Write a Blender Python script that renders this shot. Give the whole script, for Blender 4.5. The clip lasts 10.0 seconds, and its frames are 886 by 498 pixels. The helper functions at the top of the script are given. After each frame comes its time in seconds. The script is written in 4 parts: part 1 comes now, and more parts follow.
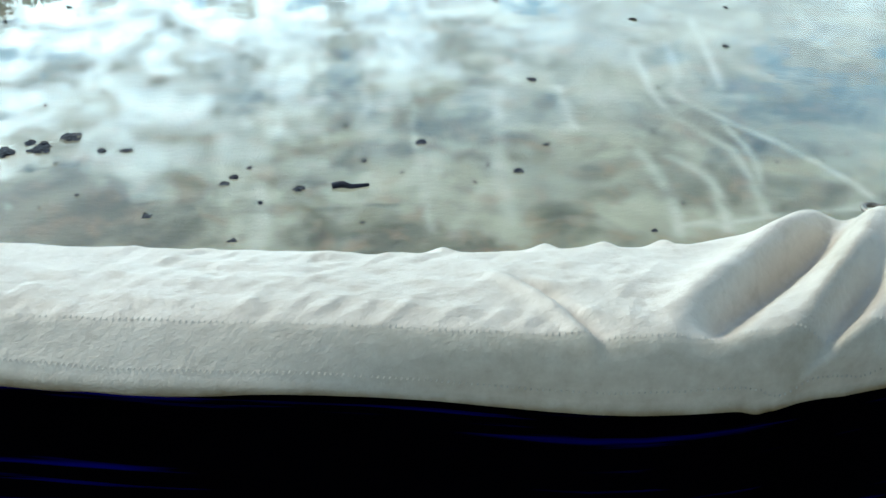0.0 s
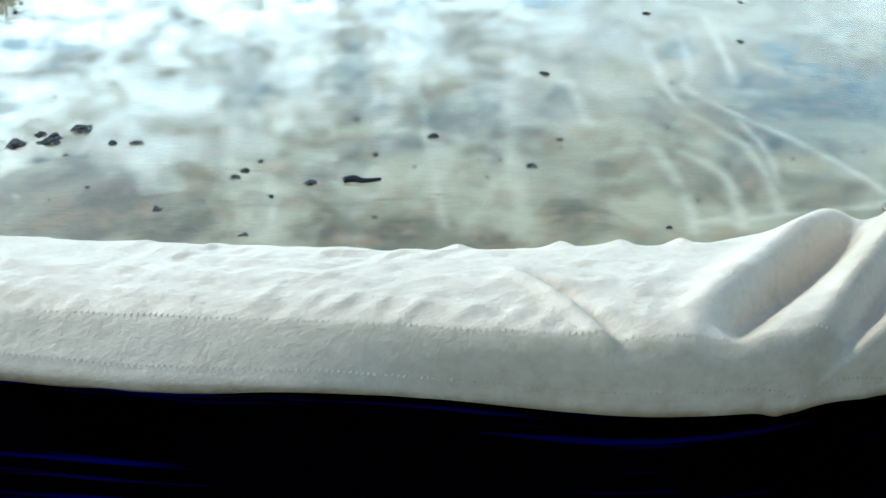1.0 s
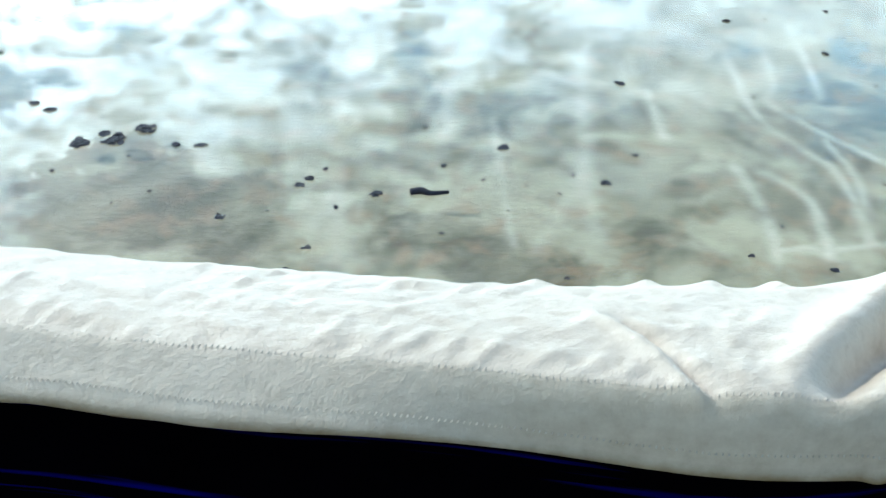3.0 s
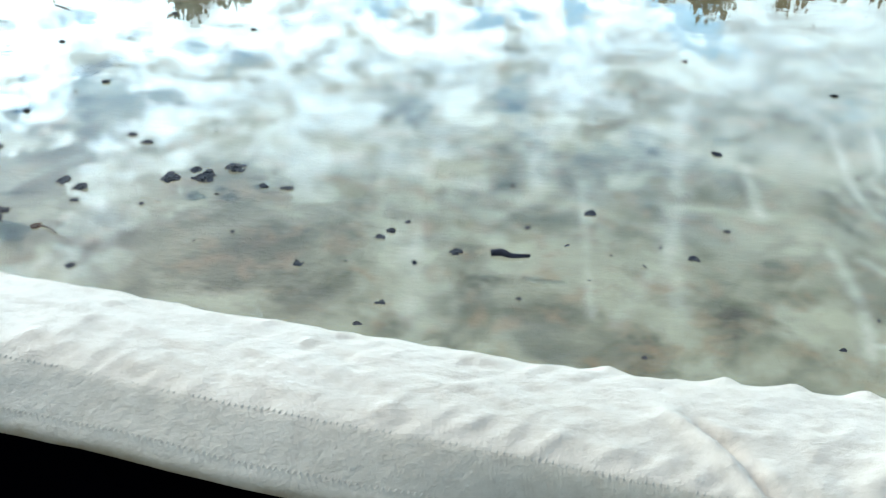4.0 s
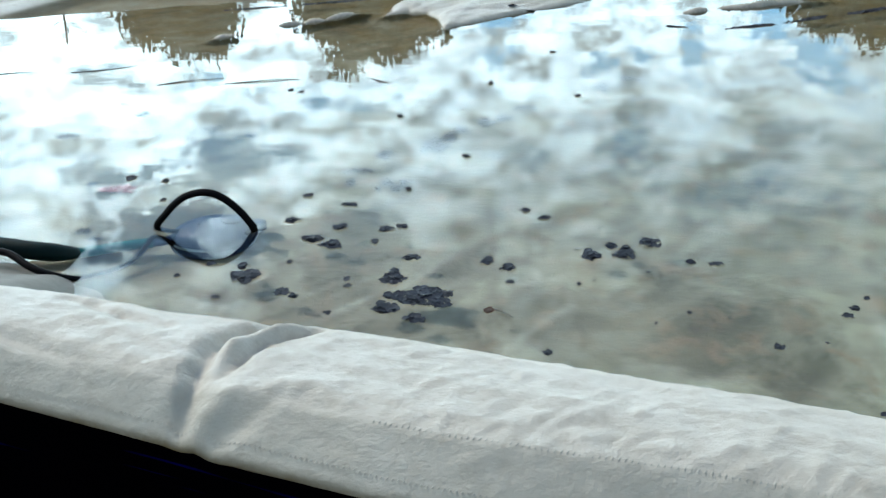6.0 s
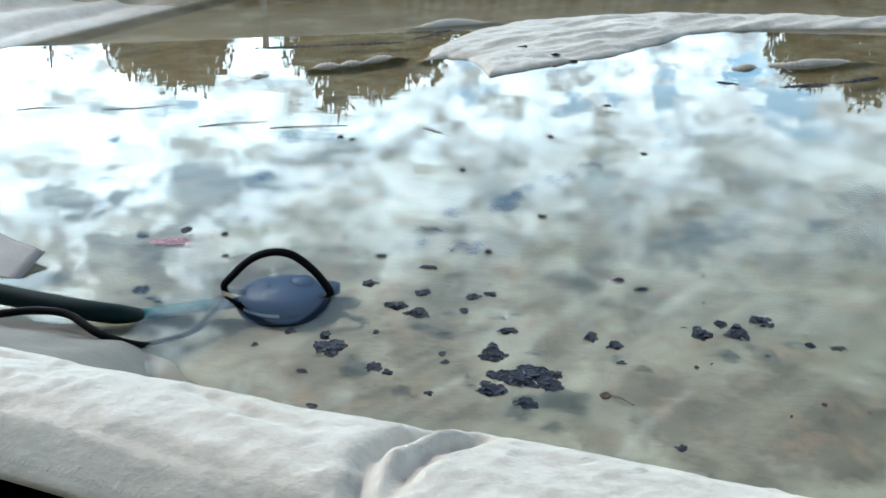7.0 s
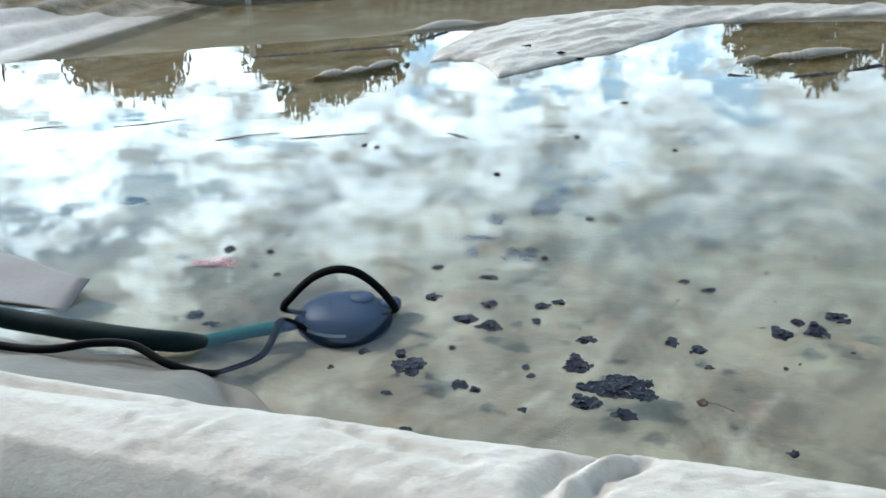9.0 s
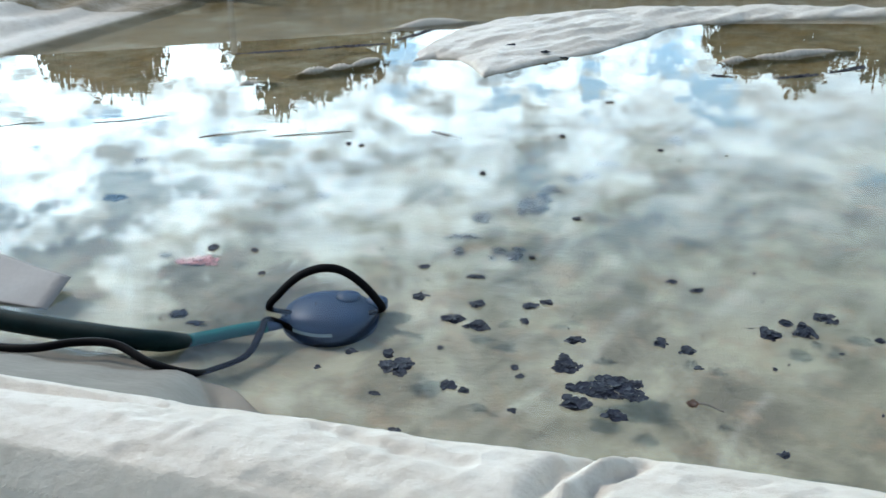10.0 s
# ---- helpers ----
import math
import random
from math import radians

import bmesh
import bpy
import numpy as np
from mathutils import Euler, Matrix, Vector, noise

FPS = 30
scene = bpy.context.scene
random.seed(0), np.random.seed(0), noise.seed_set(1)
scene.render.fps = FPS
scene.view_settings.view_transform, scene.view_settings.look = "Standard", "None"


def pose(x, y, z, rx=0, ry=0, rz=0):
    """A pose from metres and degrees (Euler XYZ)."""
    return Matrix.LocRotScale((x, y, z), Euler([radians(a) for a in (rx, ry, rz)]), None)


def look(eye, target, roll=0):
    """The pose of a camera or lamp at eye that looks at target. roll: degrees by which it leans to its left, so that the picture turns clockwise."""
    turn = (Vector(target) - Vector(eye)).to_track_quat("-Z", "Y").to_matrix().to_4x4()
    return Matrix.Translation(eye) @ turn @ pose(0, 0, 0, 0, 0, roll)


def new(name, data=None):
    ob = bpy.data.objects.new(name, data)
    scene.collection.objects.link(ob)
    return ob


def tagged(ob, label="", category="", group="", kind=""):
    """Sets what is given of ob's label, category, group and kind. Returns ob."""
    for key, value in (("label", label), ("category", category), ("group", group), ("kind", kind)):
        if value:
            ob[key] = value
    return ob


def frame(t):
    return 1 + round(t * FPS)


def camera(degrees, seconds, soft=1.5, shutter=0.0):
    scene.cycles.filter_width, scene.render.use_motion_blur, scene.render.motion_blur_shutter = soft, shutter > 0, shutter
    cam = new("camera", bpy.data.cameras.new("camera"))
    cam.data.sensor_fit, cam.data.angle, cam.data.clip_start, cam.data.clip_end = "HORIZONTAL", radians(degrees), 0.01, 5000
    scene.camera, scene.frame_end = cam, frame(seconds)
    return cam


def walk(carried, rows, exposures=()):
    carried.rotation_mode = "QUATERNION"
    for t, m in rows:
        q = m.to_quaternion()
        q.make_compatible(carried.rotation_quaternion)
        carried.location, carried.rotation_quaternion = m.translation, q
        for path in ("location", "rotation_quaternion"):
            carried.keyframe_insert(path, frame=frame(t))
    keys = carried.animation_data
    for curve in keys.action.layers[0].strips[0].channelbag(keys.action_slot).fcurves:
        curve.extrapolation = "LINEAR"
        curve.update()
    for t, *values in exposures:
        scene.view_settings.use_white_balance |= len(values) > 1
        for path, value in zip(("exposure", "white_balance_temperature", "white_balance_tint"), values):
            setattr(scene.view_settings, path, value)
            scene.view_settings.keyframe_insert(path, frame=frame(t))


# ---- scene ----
cam = camera(47.9, 10.0)
PATH = [
    (0, (1.074, -0.219, 0.694), (1.434, 1.473, -0.31), 0.9),
    (0.5, (1.071, -0.212, 0.691), (1.426, 1.479, -0.316), 1.0),
    (1, (1.069, -0.206, 0.691), (1.414, 1.482, -0.325), 1.1),
    (1.5, (1.068, -0.196, 0.686), (1.396, 1.491, -0.337), 1.2),
    (2, (1.07, -0.179, 0.68), (1.365, 1.508, -0.353), 0.7),
    (3.5, (1.054, -0.116, 0.706), (1.235, 1.587, -0.327), 2.6),
    (4, (1.074, -0.1, 0.709), (1.14, 1.648, -0.261), 3.1),
    (4.5, (1.096, -0.084, 0.711), (1.005, 1.69, -0.207), 2.0),
    (5, (1.013, -0.063, 0.698), (0.817, 1.722, -0.184), 3.0),
    (5.5, (0.779, -0.077, 0.725), (0.583, 1.7, -0.173), -2.6),
    (7, (0.378, 0.065, 0.723), (0.262, 1.882, -0.105), 0.9),
    (7.5, (0.322, 0.096, 0.72), (0.209, 1.93, -0.07), -0.3),
    (8, (0.276, 0.108, 0.718), (0.178, 1.941, -0.078), -1.0),
    (8.5, (0.231, 0.104, 0.716), (0.17, 1.93, -0.098), -0.6),
    (9, (0.207, 0.104, 0.722), (0.178, 1.924, -0.108), -0.5),
    (9.5, (0.201, 0.111, 0.72), (0.191, 1.929, -0.113), -0.2),
    (10, (0.193, 0.116, 0.716), (0.207, 1.935, -0.115), 0.3),
]
walk(cam, [(t, look(eye, aim, lean)) for t, eye, aim, lean in PATH], exposures=[(0, 0.16, 5900, 3), (2, 0.44, 5880, 5), (3.5, 0.47, 5950, 6), (4.5, -0.02, 5980, 6), (5, -0.18, 5880, 5), (5.5, -0.15, 5880, 5), (7, 0.0, 6000, 10), (10, 0.07, 6020, 11)])

# ---- sky and sun ----
SUN_ELEVATION, SUN_AZIMUTH = radians(44), radians(-62)   # azimuth from +y towards +x
BANK_ELEVATION, BANK_AZIMUTH = radians(22), radians(-24)   # the brightest bank of cloud
world = bpy.data.worlds.new("sky")
scene.world = world
world.use_nodes = True
wt = world.node_tree
wt.nodes.clear()


def link(tree, a, b):
    tree.links.new(a, b)


def node(tree, kind, **values):
    n = tree.nodes.new(kind)
    for key, value in values.items():
        if key in n.inputs:
            n.inputs[key].default_value = value
    return n


def build_sky():
    out = node(wt, "ShaderNodeOutputWorld")
    sky = node(wt, "ShaderNodeTexSky")
    sky.sky_type = "NISHITA"
    sky.sun_disc = False
    sky.sun_elevation = SUN_ELEVATION
    sky.sun_rotation = SUN_AZIMUTH
    blue = node(wt, "ShaderNodeBackground", Strength=0.13)
    link(wt, sky.outputs["Color"], blue.inputs["Color"])
    # cloud deck: directions laid on a flat layer overhead
    co = node(wt, "ShaderNodeTexCoord")
    sep = node(wt, "ShaderNodeSeparateXYZ")
    link(wt, co.outputs["Generated"], sep.inputs[0])
    up = node(wt, "ShaderNodeMath")
    up.operation = "MAXIMUM"
    up.inputs[1].default_value = 0.0
    link(wt, sep.outputs["Z"], up.inputs[0])
    lift = node(wt, "ShaderNodeMath")
    lift.operation = "ADD"
    lift.inputs[1].default_value = 0.22
    link(wt, up.outputs[0], lift.inputs[0])
    flat = []
    for axis in "XY":
        d = node(wt, "ShaderNodeMath")
        d.operation = "DIVIDE"
        link(wt, sep.outputs[axis], d.inputs[0])
        link(wt, lift.outputs[0], d.inputs[1])
        flat.append(d)
    com = node(wt, "ShaderNodeCombineXYZ")
    link(wt, flat[0].outputs[0], com.inputs[0])
    link(wt, flat[1].outputs[0], com.inputs[1])
    big = node(wt, "ShaderNodeTexNoise", Scale=2.6, Detail=6.0, Roughness=0.55, Distortion=0.3)
    puff = node(wt, "ShaderNodeTexNoise", Scale=9.0, Detail=10.0, Roughness=0.70, Distortion=0.2)
    for n in (big, puff):
        link(wt, com.outputs[0], n.inputs["Vector"])
    add = node(wt, "ShaderNodeMath")
    add.operation = "MULTIPLY_ADD"
    add.inputs[1].default_value = 0.75
    link(wt, puff.outputs["Fac"], add.inputs[0])
    link(wt, big.outputs["Fac"], add.inputs[2])
    # the deck thins towards the right
    gap = node(wt, "ShaderNodeMapRange", **{"From Min": -0.1, "From Max": 0.6, "To Min": 0.0, "To Max": -0.04})
    gap.interpolation_type = "SMOOTHSTEP"
    link(wt, sep.outputs["X"], gap.inputs["Value"])
    thin = node(wt, "ShaderNodeMath")
    thin.operation = "ADD"
    link(wt, gap.outputs["Result"], thin.inputs[0])
    link(wt, add.outputs[0], thin.inputs[1])
    # and closes up low down
    close = node(wt, "ShaderNodeMapRange", **{"From Min": 0.22, "From Max": 0.56, "To Min": 0.20, "To Max": -0.05})
    link(wt, sep.outputs["Z"], close.inputs["Value"])
    cover_sum = node(wt, "ShaderNodeMath")
    cover_sum.operation = "ADD"
    link(wt, thin.outputs[0], cover_sum.inputs[0])
    link(wt, close.outputs["Result"], cover_sum.inputs[1])
    # a narrow clear slot and a clear patch low in the deck
    for heading, spread, depth in SLOTS:
        toward = node(wt, "ShaderNodeVectorMath")
        toward.operation = "DISTANCE"
        toward.inputs[1].default_value = heading
        link(wt, co.outputs["Generated"], toward.inputs[0])
        wob = node(wt, "ShaderNodeMath")
        wob.operation = "MULTIPLY_ADD"
        wob.inputs[1].default_value = 0.09
        link(wt, puff.outputs["Fac"], wob.inputs[0])
        link(wt, toward.outputs["Value"], wob.inputs[2])
        open_sky = node(wt, "ShaderNodeMapRange", **{"From Min": 0.045, "From Max": 0.045 + spread, "To Min": -depth, "To Max": 0.0})
        link(wt, wob.outputs[0], open_sky.inputs["Value"])
        less = node(wt, "ShaderNodeMath")
        less.operation = "ADD"
        link(wt, cover_sum.outputs[0], less.inputs[0])
        link(wt, open_sky.outputs["Result"], less.inputs[1])
        cover_sum = less
    ramp = node(wt, "ShaderNodeValToRGB")
    ramp.color_ramp.elements[0].position = 0.805
    ramp.color_ramp.elements[1].position = 0.90
    link(wt, cover_sum.outputs[0], ramp.inputs[0])
    # brighter towards the sunlit bank
    tone = node(wt, "ShaderNodeVectorMath")
    tone.operation = "DOT_PRODUCT"
    tone.inputs[1].default_value = (math.sin(BANK_AZIMUTH) * math.cos(BANK_ELEVATION), math.cos(BANK_AZIMUTH) * math.cos(BANK_ELEVATION), math.sin(BANK_ELEVATION))
    link(wt, co.outputs["Generated"], tone.inputs[0])
    near = node(wt, "ShaderNodeMapRange", **{"From Min": 0.0, "From Max": 1.0, "To Min": 0.0, "To Max": 1.0})
    link(wt, tone.outputs["Value"], near.inputs["Value"])
    power = node(wt, "ShaderNodeMath")
    power.operation = "POWER"
    power.inputs[1].default_value = 26.0
    link(wt, near.outputs["Result"], power.inputs[0])
    glow = node(wt, "ShaderNodeMapRange", **{"From Min": 0.0, "From Max": 1.0, "To Min": CLOUD_DULL, "To Max": CLOUD_BRIGHT})
    link(wt, power.outputs[0], glow.inputs["Value"])
    # the deck is brightest low over the horizon
    low = node(wt, "ShaderNodeMapRange", **{"From Min": 0.20, "From Max": 0.53, "To Min": CLOUD_LOW, "To Max": 0.0})
    low.interpolation_type = "SMOOTHSTEP"
    link(wt, sep.outputs["Z"], low.inputs["Value"])
    total = node(wt, "ShaderNodeMath")
    total.operation = "ADD"
    link(wt, glow.outputs["Result"], total.inputs[0])
    link(wt, low.outputs["Result"], total.inputs[1])
    cloud = node(wt, "ShaderNodeBackground", Color=(0.755, 0.94, 1.0, 1))
    lumps = node(wt, "ShaderNodeTexNoise", Scale=8.5, Detail=12.0, Roughness=0.70, Distortion=0.25)
    link(wt, com.outputs[0], lumps.inputs["Vector"])
    shade = node(wt, "ShaderNodeMapRange", **{"From Min": 0.39, "From Max": 0.61, "To Min": 0.30, "To Max": 1.45})
    link(wt, lumps.outputs["Fac"], shade.inputs["Value"])
    # the unseen sky behind the viewer is dimmed so light comes from ahead
    ahead = node(wt, "ShaderNodeMapRange", **{"From Min": -0.5, "From Max": 0.6, "To Min": 0.22, "To Max": 1.0})
    link(wt, sep.outputs["Y"], ahead.inputs["Value"])
    deep = node(wt, "ShaderNodeMath")
    deep.operation = "MULTIPLY"
    link(wt, total.outputs[0], deep.inputs[0])
    link(wt, ahead.outputs["Result"], deep.inputs[1])
    lit = node(wt, "ShaderNodeMath")
    lit.operation = "MULTIPLY"
    link(wt, deep.outputs[0], lit.inputs[0])
    # to the right the deck is a smooth, dimmer veil
    veil = node(wt, "ShaderNodeMapRange", **{"From Min": 0.08, "From Max": 0.45, "To Min": 0.0, "To Max": 0.8})
    veil.interpolation_type = "SMOOTHSTEP"
    link(wt, sep.outputs["X"], veil.inputs["Value"])
    even = node(wt, "ShaderNodeMix", Factor=0.5)
    link(wt, veil.outputs["Result"], even.inputs[0])
    link(wt, shade.outputs["Result"], even.inputs[2])
    even.inputs[3].default_value = 0.40
    link(wt, even.outputs[0], lit.inputs[1])
    link(wt, lit.outputs[0], cloud.inputs["Strength"])
    # pale blue haze fills the gaps low down
    haze_level = node(wt, "ShaderNodeMath")
    haze_level.operation = "MULTIPLY"
    haze_level.inputs[1].default_value = 0.6
    link(wt, low.outputs["Result"], haze_level.inputs[0])
    haze = node(wt, "ShaderNodeBackground", Color=(0.36, 0.75, 1.0, 1))
    link(wt, haze_level.outputs[0], haze.inputs["Strength"])
    both = node(wt, "ShaderNodeAddShader")
    link(wt, blue.outputs[0], both.inputs[0])
    link(wt, haze.outputs[0], both.inputs[1])
    mix = node(wt, "ShaderNodeMixShader")
    link(wt, ramp.outputs["Color"], mix.inputs[0])
    link(wt, both.outputs[0], mix.inputs[1])
    link(wt, cloud.outputs[0], mix.inputs[2])
    link(wt, mix.outputs[0], out.inputs[0])


SLOTS = (((-0.375, 0.840, 0.395), 0.075, 0.3), ((-0.345, 0.845, 0.410), 0.05, 0.2), ((-0.205, 0.853, 0.480), 0.08, 0.16), ((0.064, 0.957, 0.282), 0.02, 0.2), ((0.101, 0.959, 0.266), 0.022, 0.22), ((0.154, 0.955, 0.254), 0.025, 0.25), ((0.204, 0.948, 0.245), 0.03, 0.25), ((0.243, 0.941, 0.236), 0.035, 0.25), ((0.262, 0.928, 0.262), 0.03, 0.25), ((-0.20, 0.855, 0.480), 0.12, 0.18), ((-0.095, 0.860, 0.500), 0.12, 0.18), ((-0.39, 0.85, 0.355), 0.12, 0.09), ((-0.30, 0.88, 0.365), 0.12, 0.07))
CLOUD_DULL, CLOUD_BRIGHT, CLOUD_LOW = 1.35, 4.6, 3.7
build_sky()

sun = new("sun", bpy.data.lights.new("sun", "SUN"))
sun.data.energy, sun.data.angle, sun.data.color = 2.0, radians(7), (1.0, 0.90, 0.76)
away = Vector((math.sin(SUN_AZIMUTH) * math.cos(SUN_ELEVATION), math.cos(SUN_AZIMUTH) * math.cos(SUN_ELEVATION), math.sin(SUN_ELEVATION)))
sun.matrix_world = look(away * 30, (0, 0, 0))


# ---- materials ----
def material(name, colour, rough=0.6, metal=0.0, vary=0.25, scale=8.0, bump=0.2, bump_scale=60.0, second=None, distance=0.002, spec=0.5):
    """A surface whose colour drifts at two scales, with fine relief."""
    m = bpy.data.materials.new(name)
    m.use_nodes = True
    t = m.node_tree
    b = t.nodes["Principled BSDF"]
    b.inputs["Roughness"].default_value = rough
    b.inputs["Metallic"].default_value = metal
    b.inputs["Specular IOR Level"].default_value = spec
    co = node(t, "ShaderNodeTexCoord")
    a = node(t, "ShaderNodeTexNoise", Scale=scale, Detail=6.0, Roughness=0.6)
    f = node(t, "ShaderNodeTexNoise", Scale=scale * 9, Detail=3.0, Roughness=0.6)
    for n in (a, f):
        link(t, co.outputs["Object"], n.inputs["Vector"])
    s = node(t, "ShaderNodeMath")
    s.operation = "MULTIPLY_ADD"
    s.inputs[1].default_value = 0.4
    link(t, f.outputs["Fac"], s.inputs[0])
    link(t, a.outputs["Fac"], s.inputs[2])
    r = node(t, "ShaderNodeValToRGB")
    r.color_ramp.elements[0].position, r.color_ramp.elements[1].position = 0.45, 0.95
    low = second or tuple(c * (1 - vary) for c in colour)
    r.color_ramp.elements[0].color = (*low, 1)
    r.color_ramp.elements[1].color = (*colour, 1)
    link(t, s.outputs[0], r.inputs[0])
    link(t, r.outputs[0], b.inputs["Base Color"])
    n2 = node(t, "ShaderNodeTexNoise", Scale=bump_scale, Detail=4.0)
    link(t, co.outputs["Object"], n2.inputs["Vector"])
    bp = node(t, "ShaderNodeBump", Strength=bump, Distance=distance)
    link(t, n2.outputs["Fac"], bp.inputs["Height"])
    link(t, bp.outputs[0], b.inputs["Normal"])
    return m


def cover_material():
    """Off-white woven sheet; silt where water stands, wiped streaks and crease light, a brown tide line and hem shade,
    each from its own mask.
    """
    m = bpy.data.materials.new("woven_cover")
    m.use_nodes = True
    t = m.node_tree
    b = t.nodes["Principled BSDF"]
    b.inputs["Roughness"].default_value = 0.38
    b.inputs["Specular IOR Level"].default_value = 0.45
    co = node(t, "ShaderNodeTexCoord")

    def noise_of(scale, detail=6.0, stretch=None, distortion=0.0):
        n = node(t, "ShaderNodeTexNoise", Scale=scale, Detail=detail, Roughness=0.62, Distortion=distortion)
        if stretch:
            mp = node(t, "ShaderNodeMapping")
            mp.inputs["Scale"].default_value = stretch
            link(t, co.outputs["Object"], mp.inputs["Vector"])
            link(t, mp.outputs[0], n.inputs["Vector"])
        else:
            link(t, co.outputs["Object"], n.inputs["Vector"])
        return n.outputs["Fac"]

    def ramp(fac, p0, p1, c0, c1):
        r = node(t, "ShaderNodeValToRGB")
        r.color_ramp.elements[0].position, r.color_ramp.elements[1].position = p0, p1
        r.color_ramp.elements[0].color, r.color_ramp.elements[1].color = (*c0, 1), (*c1, 1)
        link(t, fac, r.inputs[0])
        return r.outputs[0]

    def mixed(fac, a, c):
        x = node(t, "ShaderNodeMix")
        x.data_type = "RGBA"
        link(t, fac, x.inputs[0])
        link(t, a, x.inputs[6])
        link(t, c, x.inputs[7])
        return x.outputs[2]

    def times(a, c):
        x = node(t, "ShaderNodeMath")
        x.operation = "MULTIPLY"
        link(t, a, x.inputs[0])
        link(t, c, x.inputs[1])
        return x.outputs[0]

    def mask(name):
        n = node(t, "ShaderNodeAttribute")
        n.attribute_name = name
        return n.outputs["Fac"]

    dry = mixed(ramp(noise_of(28, 5), 0.4, 0.75, (0, 0, 0), (1, 1, 1)), ramp(noise_of(5), 0.3, 0.7, (0.62, 0.56, 0.46), (0.73, 0.672, 0.575)), ramp(noise_of(90), 0.35, 0.7, (0.52, 0.455, 0.36), (0.70, 0.638, 0.545)))
    silt = mixed(ramp(noise_of(5.5, 10, None, 0.3), 0.45, 0.60, (0, 0, 0), (1, 1, 1)), ramp(noise_of(14), 0.35, 0.7, (0.045, 0.044, 0.024), (0.135, 0.132, 0.082)), ramp(noise_of(11, 7), 0.35, 0.7, (0.22, 0.222, 0.155), (0.36, 0.365, 0.28)))
    # pale slanting streaks: light on soft folds, mixed into the silt colour
    slant = node(t, "ShaderNodeMapping")
    slant.vector_type = "TEXTURE"
    slant.inputs["Rotation"].default_value = (0, 0, 0.85)
    slant.inputs["Scale"].default_value = (0.5, 0.10, 1.0)
    link(t, co.outputs["Object"], slant.inputs["Vector"])
    fold_light = node(t, "ShaderNodeTexNoise", Scale=1.0, Detail=6.0, Roughness=0.6, Distortion=0.3)
    link(t, slant.outputs[0], fold_light.inputs["Vector"])
    silt = mixed(ramp(fold_light.outputs["Fac"], 0.44, 0.70, (0, 0, 0), (0.55, 0.55, 0.55)), silt, ramp(noise_of(20, 6), 0.3, 0.7, (0.30, 0.30, 0.22), (0.44, 0.445, 0.35)))
    rust = ramp(noise_of(17, 7, None, 0.5), 0.52, 0.72, (0, 0, 0), (0.75, 0.75, 0.75))
    brown = ramp(noise_of(40), 0.3, 0.7, (0.20, 0.13, 0.07), (0.33, 0.24, 0.15))
    silt = mixed(rust, silt, brown)
    wipe_and_crease = ramp(noise_of(22, 5), 0.3, 0.7, (0.48, 0.51, 0.45), (0.62, 0.64, 0.58))
    silt = mixed(times(mask("wipe_and_crease"), ramp(noise_of(8, 7), 0.40, 0.6, (0.3, 0.3, 0.3), (1, 1, 1))), silt, wipe_and_crease)
    # darker tone on the down-turned hem: its shade is put into the colour
    shaded_hem = ramp(noise_of(60, 5), 0.3, 0.7, (0.45, 0.40, 0.31), (0.58, 0.535, 0.435))
    dry = mixed(mask("hem_shade"), dry, shaded_hem)
    colour = mixed(mask("silt"), dry, silt)
    colour = mixed(times(mask("tide_and_shade"), ramp(noise_of(9, 7), 0.35, 0.65, (0.25, 0.25, 0.25), (1, 1, 1))), colour, ramp(noise_of(30), 0.3, 0.7, (0.13, 0.088, 0.024), (0.21, 0.15, 0.055)))
    colour = mixed(mask("ply"), colour, ramp(noise_of(16, 6), 0.3, 0.7, (0.25, 0.225, 0.19), (0.37, 0.34, 0.30)))
    link(t, colour, b.inputs["Base Color"])
    # weave and small puckers
    weave = node(t, "ShaderNodeTexWave", Scale=330.0, Distortion=3.0, Detail=1.0)
    link(t, co.outputs["Object"], weave.inputs["Vector"])
    h = node(t, "ShaderNodeMath")
    h.operation = "MULTIPLY_ADD"
    h.inputs[1].default_value = 0.04
    link(t, weave.outputs["Fac"], h.inputs[0])
    link(t, noise_of(48, 6, (1.0, 1.7, 1.0)), h.inputs[2])
    bp = node(t, "ShaderNodeBump", Strength=0.75, Distance=0.004)
    link(t, h.outputs[0], bp.inputs["Height"])
    link(t, bp.outputs[0], b.inputs["Normal"])
    return m


def water_material():
    m = bpy.data.materials.new("standing_water")
    m.use_nodes = True
    t = m.node_tree
    b = t.nodes["Principled BSDF"]
    b.inputs["Base Color"].default_value = (0.93, 0.97, 0.96, 1)
    b.inputs["Roughness"].default_value = 0.0
    b.inputs["IOR"].default_value = 1.333
    b.inputs["Transmission Weight"].default_value = 1.0
    co = node(t, "ShaderNodeTexCoord")
    mp = node(t, "ShaderNodeMapping")
    mp.inputs["Scale"].default_value = (1.0, 2.2, 1.0)
    link(t, co.outputs["Object"], mp.inputs["Vector"])
    n = node(t, "ShaderNodeTexNoise", Scale=9.0, Detail=3.0)
    link(t, mp.outputs[0], n.inputs["Vector"])
    bp = node(t, "ShaderNodeBump", Strength=0.03, Distance=0.004)
    link(t, n.outputs["Fac"], bp.inputs["Height"])
    link(t, bp.outputs[0], b.inputs["Normal"])
    return m


COVER = cover_material()
WATER = water_material()
THREAD = material("thread", (0.60, 0.56, 0.47), 0.7, scale=200)
